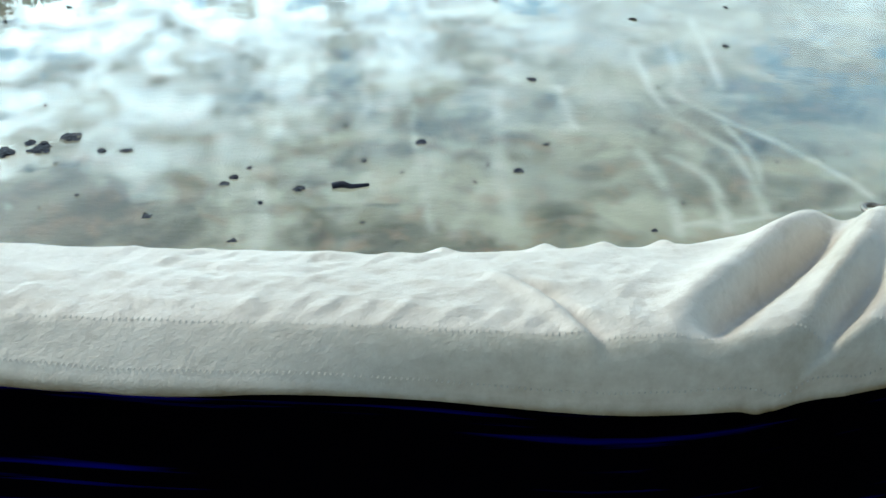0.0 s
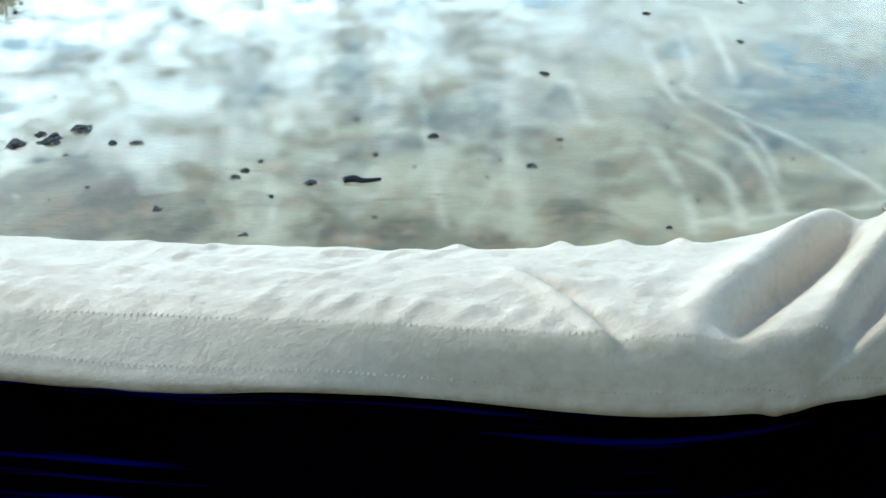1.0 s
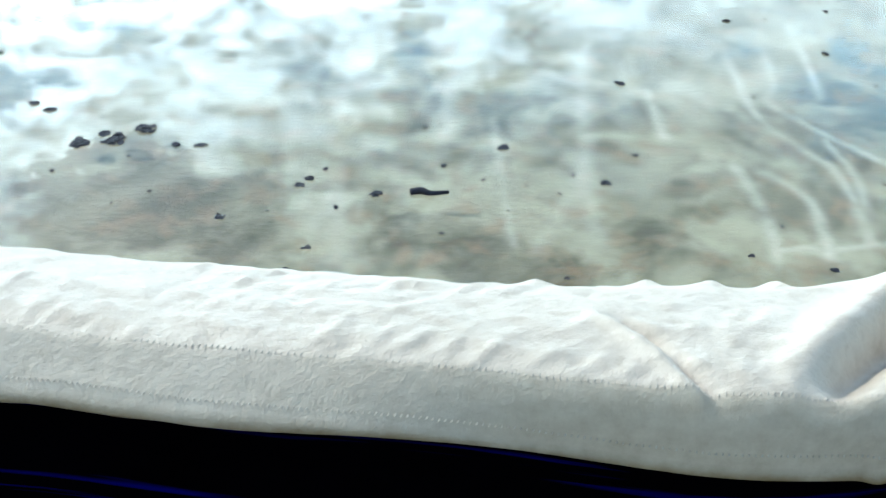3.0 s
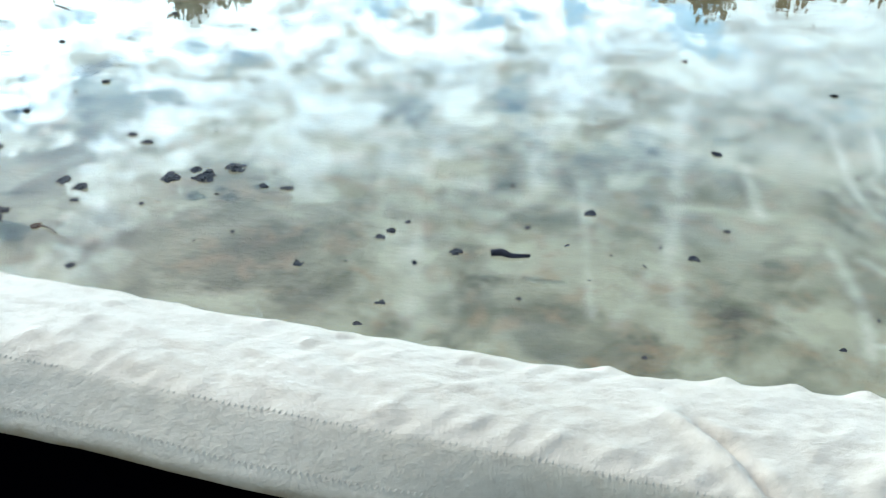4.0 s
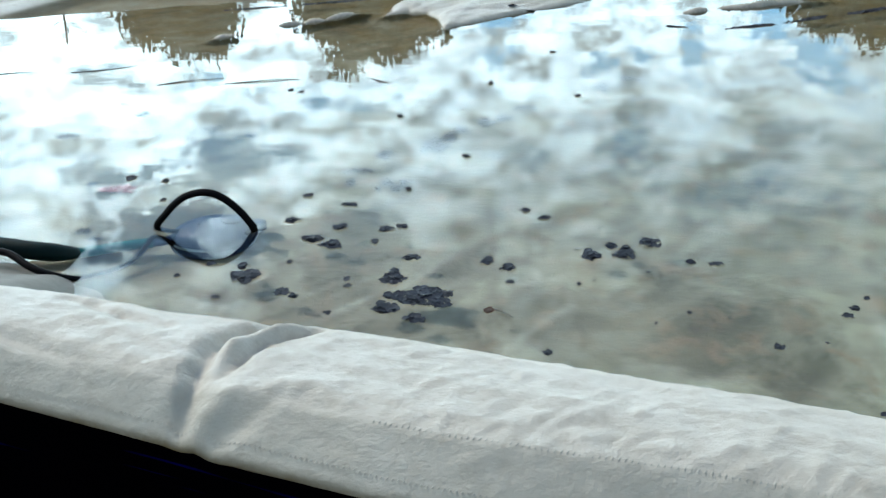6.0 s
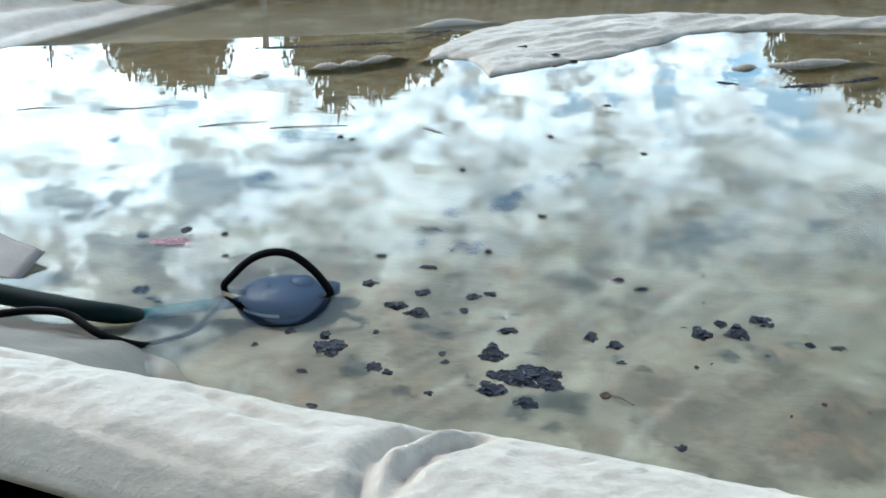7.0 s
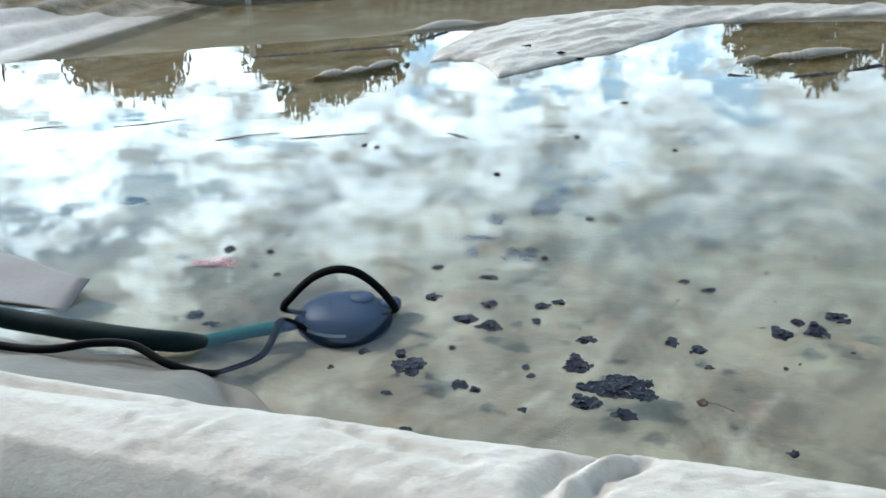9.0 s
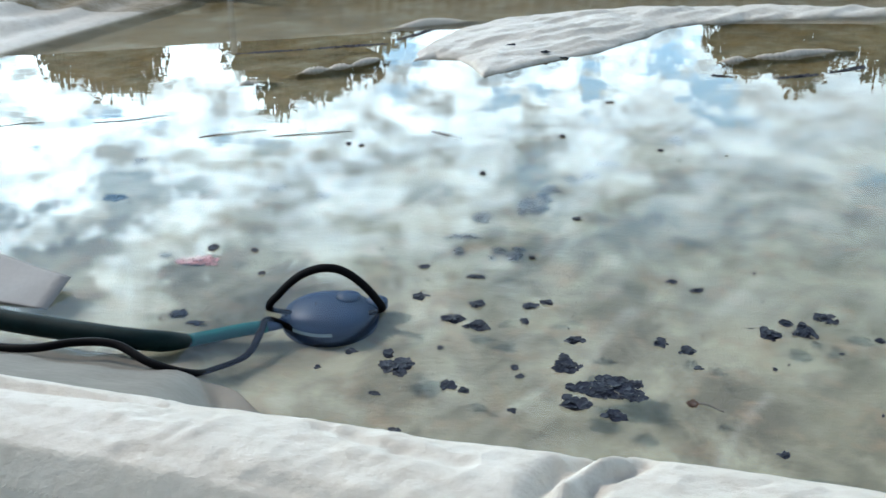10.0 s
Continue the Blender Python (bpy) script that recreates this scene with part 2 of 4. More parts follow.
# near-black navy: the shade below the hem is put into the colour
SHADED_NAVY = material("shaded_navy_sheet", (0.0008, 0.0008, 0.002), 0.7, scale=3.0, second=(0.0004, 0.0004, 0.0008), bump=0.3, bump_scale=12, distance=0.01, spec=0.0)


def blue_streaks(m):
    """Long level blue streaks on the near-black sheet."""
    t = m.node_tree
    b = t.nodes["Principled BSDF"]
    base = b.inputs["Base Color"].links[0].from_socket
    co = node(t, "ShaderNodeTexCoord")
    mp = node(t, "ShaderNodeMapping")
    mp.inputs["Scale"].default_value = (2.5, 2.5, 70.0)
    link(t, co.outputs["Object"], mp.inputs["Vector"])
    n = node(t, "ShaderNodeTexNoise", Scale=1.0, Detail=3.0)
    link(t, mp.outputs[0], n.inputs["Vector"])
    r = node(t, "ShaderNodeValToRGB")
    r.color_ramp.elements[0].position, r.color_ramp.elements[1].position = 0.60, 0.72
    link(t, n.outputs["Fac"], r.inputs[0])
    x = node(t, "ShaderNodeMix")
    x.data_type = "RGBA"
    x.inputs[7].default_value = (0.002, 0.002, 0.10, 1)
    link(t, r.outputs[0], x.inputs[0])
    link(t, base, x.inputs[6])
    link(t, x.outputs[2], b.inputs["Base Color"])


blue_streaks(SHADED_NAVY)
SOIL = material("soil", (0.24, 0.18, 0.12), 0.95, vary=0.5, scale=1.2, bump=0.6, bump_scale=30, distance=0.02)
PUMP_BLUE = material("pump_plastic", (0.003, 0.026, 0.085), 0.5, vary=0.35, scale=20)
PUMP_DARK = material("pump_black", (0.003, 0.003, 0.004), 0.6, vary=0.4, scale=30, bump=0.15, spec=0.08)
LABEL = material("label_film", (0.30, 0.42, 0.52), 0.5, scale=40)
# brighter copy of the hose teal: the submerged end's lit look as colour
TEAL_LIT = material("hose_teal_lit", (0.008, 0.13, 0.13), 0.5, vary=0.4, scale=25, spec=0.2)
TEAL = material("hose_teal", (0.002, 0.020, 0.019), 0.6, vary=0.5, scale=25, bump=0.25, bump_scale=120, spec=0.2)
RUBBER = material("cord_rubber", (0.003, 0.003, 0.004), 0.6, vary=0.3, scale=40, spec=0.1)
LEAF = material("sodden_leaf", (0.022, 0.027, 0.050), 0.5, second=(0.005, 0.006, 0.012), scale=60, bump=0.6, bump_scale=260, spec=0.3)
LEAF_BROWN = material("brown_leaf", (0.12, 0.055, 0.03), 0.6, second=(0.05, 0.03, 0.02), scale=60, bump=0.4, bump_scale=200)
PINK = material("pink_petals", (0.60, 0.27, 0.26), 0.7, second=(0.42, 0.18, 0.17), scale=50)
GREY_BARK = material("grey_bark", (0.22, 0.21, 0.19), 0.85, second=(0.10, 0.09, 0.08), scale=20, bump=0.6, bump_scale=80)
BARK = material("bark", (0.13, 0.095, 0.065), 0.9, second=(0.06, 0.045, 0.03), scale=6, bump=0.7, bump_scale=25, distance=0.01)
FOLIAGE = material("foliage", (0.115, 0.10, 0.03), 0.6, second=(0.055, 0.05, 0.015), scale=2)
BRASS = material("eyelet_metal", (0.25, 0.23, 0.2), 0.4, metal=0.9, scale=60)


# ---- mesh helpers ----
def mesh_object(name, verts, faces, mat, smooth=True):
    me = bpy.data.meshes.new(name)
    me.from_pydata([tuple(map(float, v)) for v in verts], [], [tuple(map(int, f)) for f in faces])
    me.materials.append(mat)
    if smooth:
        me.polygons.foreach_set("use_smooth", [True] * len(me.polygons))
    me.update()
    return new(name, me)


def part(name, bm, mat, parent=None, label="", smooth=True):
    me = bpy.data.meshes.new(name)
    bmesh.ops.recalc_face_normals(bm, faces=bm.faces)
    bm.to_mesh(me)
    bm.free()
    me.materials.append(mat)
    if smooth:
        me.polygons.foreach_set("use_smooth", [True] * len(me.polygons))
    ob = new(name, me)
    ob.parent = parent
    return tagged(ob, label)


def spline(points, steps=10):
    """Catmull-Rom through the points."""
    pts = [Vector(p) for p in points]
    pts = [2 * pts[0] - pts[1], *pts, 2 * pts[-1] - pts[-2]]
    out = []
    for i in range(1, len(pts) - 2):
        a, b, c, d = pts[i - 1:i + 3]
        for k in range(steps):
            u = k / steps
            out.append(0.5 * (2 * b + (c - a) * u + (2 * a - 5 * b + 4 * c - d) * u * u + (3 * b - a - 3 * c + d) * u ** 3))
    return out + [pts[-2]]


def tube(bm, path, radius, sides=12, squash=1.0, close=True):
    """A tube along a path; radius is one number or one a point."""
    path = [Vector(p) for p in path]
    radii = radius if isinstance(radius, (list, tuple)) else [radius] * len(path)
    rings, side = [], None
    for i, p in enumerate(path):
        way = (path[min(i + 1, len(path) - 1)] - path[max(i - 1, 0)]).normalized()
        if side is None:
            side = way.cross(Vector((0, 0, 1)) if abs(way.z) < 0.9 else Vector((1, 0, 0))).normalized()
        side = (side - way * side.dot(way)).normalized()
        up = side.cross(way)
        rings.append([bm.verts.new(p + radii[i] * (math.cos(a) * side + squash * math.sin(a) * up)) for a in (2 * math.pi * k / sides for k in range(sides))])
    for a, b in zip(rings, rings[1:]):
        for k in range(sides):
            bm.faces.new((a[k], a[(k + 1) % sides], b[(k + 1) % sides], b[k]))
    if close:
        bm.faces.new(rings[0][::-1])
        bm.faces.new(rings[-1])


def lathe(bm, profile, sides=28, centre=(0, 0, 0), squash=(1, 1)):
    rings = []
    for r, z in profile:
        rings.append([bm.verts.new((centre[0] + squash[0] * r * math.cos(2 * math.pi * k / sides), centre[1] + squash[1] * r * math.sin(2 * math.pi * k / sides), centre[2] + z)) for k in range(sides)])
    for a, b in zip(rings, rings[1:]):
        for k in range(sides):
            bm.faces.new((a[k], a[(k + 1) % sides], b[(k + 1) % sides], b[k]))
    bm.faces.new(rings[0][::-1])
    bm.faces.new(rings[-1])


# ---- the cover: one sheet over rim, basin and far side ----
HEM = [(-3.2, 1.48), (-0.3, 0.835), (-0.008, 0.751), (0.326, 0.644), (0.45, 0.604), (0.56, 0.575), (0.64, 0.568), (0.71, 0.561), (0.78, 0.551), (0.85, 0.524), (0.95, 0.492), (1.055, 0.471), (1.15, 0.452), (1.24, 0.428), (1.334, 0.39), (1.434, 0.369), (1.558, 0.373), (1.9, 0.40), (2.6, 0.36), (4.4, 0.05)]
EDGE = [(-3.2, 1.69), (-0.28, 0.975), (0.053, 0.89), (0.25, 0.848), (0.44, 0.822), (0.535, 0.79), (0.645, 0.763), (0.74, 0.742), (0.83, 0.718), (0.935, 0.693), (1.04, 0.668), (1.14, 0.645), (1.245, 0.618), (1.35, 0.61), (1.47, 0.594), (1.597, 0.595), (1.71, 0.626), (1.83, 0.575), (2.6, 0.52), (4.4, 0.27)]
WIPES_AND_CREASES = [
    ([(2.0, 1.783), (1.944, 1.59), (1.9, 1.507), (1.934, 1.378), (1.991, 1.235), (2.025, 1.1), (2.032, 1.022)], 0.009),
    ([(1.919, 1.796), (1.885, 1.63), (1.86, 1.513), (1.854, 1.404), (1.874, 1.313), (1.892, 1.228), (1.876, 1.125), (1.837, 0.998)], 0.010),
    ([(1.734, 1.253), (1.726, 1.148), (1.705, 1.038), (1.683, 0.972)], 0.011), ([(1.775, 1.225), (1.805, 1.138), (1.78, 1.026), (1.759, 0.968)], 0.011),
    ([(2.119, 1.92), (2.053, 1.67), (2.007, 1.519)], 0.010), ([(1.93, 1.341), (1.916, 1.202), (1.877, 1.084)], 0.008),
    ([(1.609, 1.771), (1.524, 1.428), (1.47, 1.208), (1.446, 1.04)], 0.016), ([(1.37, 1.477), (1.348, 1.271), (1.325, 1.041)], 0.008),
    ([(1.684, 1.569), (1.655, 1.371)], 0.012), ([(1.688, 0.992), (1.871, 0.988), (2.023, 0.998)], 0.008),
    ([(1.088, 1.291), (1.077, 1.031)], 0.014), ([(1.31, 1.651), (1.28, 1.432)], 0.012), ([(1.429, 1.164), (1.356, 1.027)], 0.012),
    # underwater creases: the light along them is put into the colour
    ([(0.646, 1.26), (0.59, 1.19), (0.536, 1.102)], 0.008), ([(0.344, 1.276), (0.237, 1.162)], 0.008), ([(0.50, 1.50), (0.40, 1.33)], 0.012), ([(0.74, 1.62), (0.60, 1.45)], 0.014),
]


def smooth_line(knots, x):
    """The knots joined by straight lines, softened over 0.2 m."""
    kx, ky = zip(*knots)
    return np.mean([np.interp(x + d, kx, ky) for d in np.linspace(-0.09, 0.09, 7)], axis=0)


def ramp01(a, b, v):
    u = np.clip((v - a) / (b - a), 0, 1)
    return u * u * (3 - 2 * u)


def off_segment(x, y, a, b):
    ax, ay, bx, by = *a, *b
    dx, dy = bx - ax, by - ay
    u = np.clip(((x - ax) * dx + (y - ay) * dy) / (dx * dx + dy * dy), 0, 1)
    return np.hypot(x - ax - u * dx, y - ay - u * dy), u


def ripples(x, y, scale, seed, octaves=3):
    """Smooth value noise on a lattice."""
    rng = np.random.RandomState(seed)
    total, amp = np.zeros_like(x), 1.0
    for _ in range(octaves):
        grid = rng.rand(256, 256)
        u, v = x * scale + 100, y * scale + 100
        i, j = np.floor(u).astype(int), np.floor(v).astype(int)
        fu, fv = u - i, v - j
        fu, fv = fu * fu * (3 - 2 * fu), fv * fv * (3 - 2 * fv)
        g = lambda a, b: grid[a % 256, b % 256]
        total += amp * ((g(i, j) * (1 - fu) + g(i + 1, j) * fu) * (1 - fv) + (g(i, j + 1) * (1 - fu) + g(i + 1, j + 1) * fu) * fv - 0.5)
        amp, scale = amp * 0.5, scale * 2.03
    return total


def far_line(x):
    return smooth_line([(-3.2, 3.35), (-1.33, 3.95), (0.0, 4.37), (1.0, 4.55), (4.4, 4.6)], x)


def fold(x, y, a, b, height, width, taper=True):
    d, u = off_segment(x, y, a, b)
    return height * np.exp(-(d / width) ** 2) * (np.sin(np.pi * np.clip(u, 0.02, 0.98)) ** 0.6 if taper else 1)


ISLAND = [(0.12, 3.005), (0.19, 3.06), (0.26, 3.04), (0.305, 2.95), (0.325, 2.845), (0.37, 2.89), (0.44, 2.95), (0.60, 3.07), (0.74, 3.185), (0.98, 3.50), (1.28, 3.62), (1.88, 3.72), (1.78, 3.88), (0.88, 3.80), (0.52, 3.62), (0.26, 3.42), (0.14, 3.14)]


def puckers(x, y):
    """Short slanting dimples scattered over the rim."""
    rng = random.Random(77)
    out = np.zeros_like(x)
    for k in range(900):
        px, q, slant = rng.uniform(-0.1, 1.45), rng.uniform(0.30, 0.95) if k % 3 else rng.gauss(0.29, 0.03), rng.uniform(0.35, 0.85)
        high, length, width = rng.choice((-1, 1, 1)) * rng.uniform(0.0005, 0.0016) * (1 if k % 3 else 0.8), rng.uniform(0.007, 0.018), rng.uniform(0.0036, 0.0055)
        col = np.nonzero(np.abs(x[0] - px) < 0.06)[0]
        if not len(col):
            continue
        part_of = (slice(0, 110), slice(col[0], col[-1] + 1))
        hx, ex = float(smooth_line(HEM, np.array([px]))[0]), float(smooth_line(EDGE, np.array([px]))[0])
        dx, dy = x[part_of] - px, y[part_of] - (hx + q * (ex - hx))
        u, v = dx * math.cos(slant) + dy * math.sin(slant), dy * math.cos(slant) - dx * math.sin(slant)
        out[part_of] += high * np.exp(-(u / length) ** 2 - (v / width) ** 2)
    return out


def cover_height(x, y):
    hem, edge, far = smooth_line(HEM, x), smooth_line(EDGE, x), far_line(x)
    q = (y - hem) / (edge - hem)
    crest = np.interp(q, [-0.05, 0.0, 0.05, 0.12, 0.21, 0.35, 0.55, 0.85, 0.95, 1.0], [0.154, 0.167, 0.177, 0.189, 0.204, 0.211, 0.214, 0.208, 0.196, 0.180])
    # past the edge: steep to the water, a broad bank at the left
    bank = 0.10 + 0.23 * ramp01(0.02, -0.16, x)
    fall = (y - edge) / bank
    basin = -0.042 - 0.012 * ramp01(0.2, 1.0, y - edge) + 0.009 * ripples(x, y, 1.7, 3) - 0.036 * np.exp(-(((x - 0.026) / 0.16) ** 2 + ((y - 1.466) / 0.14) ** 2) ** 2)
    slope = 0.18 - 0.18 * np.clip(fall, 0, None) ** (0.85)
    inner = np.maximum(slope, basin) + 0.012 * np.exp(-((slope - basin) / 0.03) ** 2)
    z = np.where(q <= 1, crest, inner)
    # islands and thin ridges that stand out of the water
    rag = 0.012 * ripples(x, y, 7, 5, 4)
    inside = np.zeros(x.shape, bool)
    near = np.full(x.shape, 9.0)
    for (ax, ay), (bx, by) in zip(ISLAND, ISLAND[1:] + ISLAND[:1]):
        near = np.minimum(near, off_segment(x, y, (ax, ay), (bx, by))[0])
        inside ^= ((ay > y) != (by > y)) & (x < ax + (y - ay) * (bx - ax) / (by - ay))
    rim_in = np.where(inside, near, -near) + 0.016 * ripples(x, y, 9, 23, 3)
    isle = np.where(rim_in > 0, 0.056 + 0.014 * np.tanh(rim_in / 0.03) + 0.014 * ramp01(0.03, 0.2, rim_in), 0.056 * np.exp(rim_in / 0.025))
    for a, b, h, w in (((-0.225, 2.863), (-0.070, 2.938), 0.070, 0.018), ((-0.155, 2.913), (-0.015, 2.968), 0.068, 0.018), ((-0.095, 2.923), (0.065, 3.078), 0.070, 0.019), ((-0.365, 2.723), (-0.255, 2.808), 0.064, 0.016), ((0.985, 2.998), (1.165, 3.068), 0.070, 0.019), ((1.115, 3.048), (1.505, 3.193), 0.070, 0.020), ((1.065, 3.058), (1.345, 3.108), 0.068, 0.018), ((0.0, 3.45), (0.35, 3.62), 0.066, 0.03), ((-0.9, 2.35), (-0.45, 2.55), 0.045, 0.02)):
        isle = np.maximum(isle, fold(x, y, a, b, h, w) * (1 + 0.06 * ripples(x, y, 9, 31, 2)))
    grain = 0.78 * y - 0.62 * x
    rag = rag + 0.013 * ripples(grain * 5, (x + y) * 0.7, 6, 6, 3)
    basin_part = ramp01(0.0, 0.04, 0.02 - z)
    z = z + (isle + rag * np.clip(isle * 14, 0.15, 1)) * basin_part
    # long fold and bank at the far left
    d, u = off_segment(x, y, (-1.55, 2.2), (-0.72, 4.1))
    side = (y - 2.2) * 0.83 - (x + 1.55) * 1.9
    lift = 0.098 + 0.055 * ramp01(0.0, 0.40, d) + 0.010 * np.sin(d * 30 + 6 * u + 3 * ripples(x, y, 3, 21, 2)) * ramp01(0.02, 0.1, d) + 0.01 * ripples(x, y, 9, 22, 3)
    left = np.where(side > 0, lift, 0.098 * np.exp(-(d / 0.13) ** 2)) * ramp01(1.0, 0.9, u)
    z = np.where(y > edge + 1.2, np.maximum(z, left - 0.09), z)
    # far rim and the two ends
    z = np.maximum(z, np.where(y > far - 0.4, -0.06 + 0.27 * ramp01(-0.13, 0.0, y - far) + 0.006 * np.sin(x * 70 + 6 * ripples(x, 0 * y, 5, 71, 2)) * ramp01(-0.13, -0.06, y - far) * ramp01(0.0, -0.04, y - far), -1))
    z = np.where(y > far + 0.25, 0.21 - 0.35 * ramp01(0.25, 0.33, y - far), z)
    ends = np.maximum(ramp01(-2.5, -2.8, x), ramp01(3.6, 3.9, x))
    z = np.where(q > 1, z + (0.21 - z) * ends, z)
    # wrinkles and folds of the rim
    on_rim = ramp01(-0.02, 0.08, q) * ramp01(1.25, 0.9, q)
    along = x + 0.9 * (y - hem)
    z = z + on_rim * (0.0026 * ripples(along * 0.9, (y - hem) * 2.8, 14, 11, 3) + 0.0018 * ripples(along * 0.8, (y - hem) * 2.4, 42, 12, 2))
    z = z + on_rim * 0.004 * ripples(x, y, 5, 13, 2)
    if x.size > 4000:
        z = z + on_rim * puckers(x, y)
    z = z + ramp01(0.6, 0.95, q) * ramp01(1.15, 1.0, q) * 0.005 * ripples(x, y * 0.3, 13, 14, 2)
    for a, b, h, w in (
        ((1.40, 0.435), (1.65, 0.612), 0.013, 0.018), ((1.44, 0.425), (1.57, 0.515), -0.030, 0.016), ((1.53, 0.490), (1.695, 0.600), -0.040, 0.017), ((1.515, 0.389), (1.695, 0.563), 0.026, 0.019), ((1.496, 0.376), (1.655, 0.495), -0.042, 0.015), ((1.578, 0.388), (1.705, 0.468), -0.018, 0.014),
        ((1.341, 0.625), (1.356, 0.590), 0.009, 0.014), ((1.399, 0.617), (1.418, 0.584), 0.009, 0.015), ((1.242, 0.631), (1.256, 0.601), 0.009, 0.011), ((1.462, 0.599), (1.476, 0.574), 0.008, 0.012),
        ((1.645, 0.453), (1.705, 0.553), 0.010, 0.014), ((1.272, 0.543), (1.302, 0.518), 0.003, 0.007), ((1.289, 0.527), (1.318, 0.488), 0.006, 0.008), ((1.308, 0.506), (1.352, 0.416), 0.006, 0.008), ((1.300, 0.532), (1.329, 0.493), -0.007, 0.006), ((1.319, 0.511), (1.363, 0.421), -0.008, 0.006),
        ((0.356, 0.826), (0.300, 0.803), -0.018, 0.010), ((0.308, 0.808), (0.268, 0.753), -0.018, 0.011), ((0.275, 0.763), (0.265, 0.663), -0.016, 0.011), ((0.382, 0.814), (0.325, 0.773), -0.014, 0.010), ((0.330, 0.778), (0.290, 0.713), -0.014, 0.010), ((0.366, 0.824), (0.286, 0.753), 0.008, 0.008),
        ((0.268, 0.660), (0.323, 0.696), 0.006, 0.009), ((0.308, 0.690), (0.419, 0.700), 0.005, 0.010), ((0.285, 0.653), (0.352, 0.678), -0.006, 0.009),
        ((0.224, 0.788), (0.083, 0.847), -0.006, 0.008), ((0.174, 0.728), (0.022, 0.787), -0.006, 0.009), ((-0.328, 0.947), (0.042, 0.872), -0.010, 0.010),
    ):
        z = z + fold(x, y, a, b, h, w)
    z = z + 0.022 * np.exp(-(((x - 1.655) / 0.07) ** 2 + ((y - 0.57) / 0.05) ** 2))
    return z


def drape(x, y, z):
    """The hem hangs over the wall, steeper towards the corner."""
    hem, edge = smooth_line(HEM, x), smooth_line(EDGE, x)
    k = np.clip((0.23 - (y - hem) / (edge - hem)) / 0.23, 0, 1.2)
    drop = (0.004 + 0.026 * ramp01(1.05, 1.3, x)) * k * k * (1.6 - 0.6 * k)
    return y + 1.1 * drop, z - drop


def axis(*runs):
    out = []
    for a, b, step in runs:
        out.extend(np.arange(a, b, step))
    return np.array(out)


XS = axis((-3.2, -1.6, 0.03), (-1.6, -0.8, 0.0125), (-0.8, -0.2, 0.0075), (-0.2, 1.76, 0.005), (1.76, 2.3, 0.0075), (2.3, 4.41, 0.03))
SS = axis((0.0, 0.4, 0.004), (0.4, 0.5, 0.006), (0.5, 1.7, 0.012), (1.7, 3.5, 0.009), (3.5, 4.95, 0.025))


def grid_faces(rows, cols):
    i = np.arange(rows * cols).reshape(rows, cols)
    return np.stack([i[:-1, :-1], i[:-1, 1:], i[1:, 1:], i[1:, :-1]], -1).reshape(-1, 4)


def pool_cover():
    x, s = np.meshgrid(XS, SS)
    y = smooth_line(HEM, x) + s
    y0 = y
    y, z = drape(x, y, cover_height(x, y))
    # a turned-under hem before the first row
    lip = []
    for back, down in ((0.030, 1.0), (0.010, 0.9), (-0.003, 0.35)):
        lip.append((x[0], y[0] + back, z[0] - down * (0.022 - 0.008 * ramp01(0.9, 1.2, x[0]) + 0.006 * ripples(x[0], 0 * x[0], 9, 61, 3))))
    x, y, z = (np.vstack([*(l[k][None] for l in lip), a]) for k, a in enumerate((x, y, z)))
    y_flat = np.vstack([y0[:1]] * 3 + [y0])
    ob = mesh_object("pool_cover", np.stack([x, y, z], -1).reshape(-1, 3), grid_faces(*x.shape), COVER)
    edge = smooth_line(EDGE, x)
    silt = (ramp01(0.004, -0.018, z) * np.where(y < edge + 0.6, 0.5, 1.0) + ramp01(0.11, 0.0, z) * 0.5 * (y < edge + 0.6)) * (y > edge) * (1 - 0.14 * ramp01(1.05, 0.65, x) * ramp01(1.75, 1.35, y))
    wipe_and_crease = np.zeros_like(x)
    for line, width in WIPES_AND_CREASES:
        pts = spline([(px, py, 0) for px, py in line], 6)
        for a, b in zip(pts, pts[1:]):
            d, _ = off_segment(x, y, (a.x, a.y), (b.x, b.y))
            wipe_and_crease = np.maximum(wipe_and_crease, (0.72 if line[0][0] > 1.65 else 0.42) * np.exp(-(d / width) ** 2))
    tide_and_shade = ramp01(-0.05, 0.02, z) * ramp01(0.11, 0.06, z) * (y > far_line(x) - 0.4)
    tide_and_shade = np.maximum(tide_and_shade, 0.95 * ramp01(2.2, 2.8, y) * ramp01(0.002, -0.02, z))
    d, _ = off_segment(x, y, (1.525, 0.41), (1.66, 0.545))
    tide_and_shade = np.maximum(tide_and_shade, 0.35 * np.exp(-(d / 0.010) ** 2))
    # the hem's shaded underside, coloured in full tide brown
    tide_and_shade[:3] = 1.0
    tide_and_shade[3] = 0.4
    hem = smooth_line(HEM, x)
    # painted hem shade, stronger to the right where the hem turns down
    hem_shade = ramp01(0.25, 0.20, (y_flat - hem) / (edge - hem)) * (0.25 + 0.75 * ramp01(0.9, 1.3, x))
    ply = ramp01(-0.3, -0.4, x) * ramp01(0.015, 0.03, y - edge) * ramp01(-0.01, 0.01, z) * (y < edge + 0.5)
    for name, values in (("silt", silt), ("wipe_and_crease", wipe_and_crease), ("tide_and_shade", tide_and_shade), ("ply", ply), ("hem_shade", hem_shade)):
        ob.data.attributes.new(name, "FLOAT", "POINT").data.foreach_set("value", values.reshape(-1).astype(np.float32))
    return tagged(ob, "weathered off-white woven tarpaulin pool cover sagging under standing water", "pool cover", kind="structure")


cover = pool_cover()


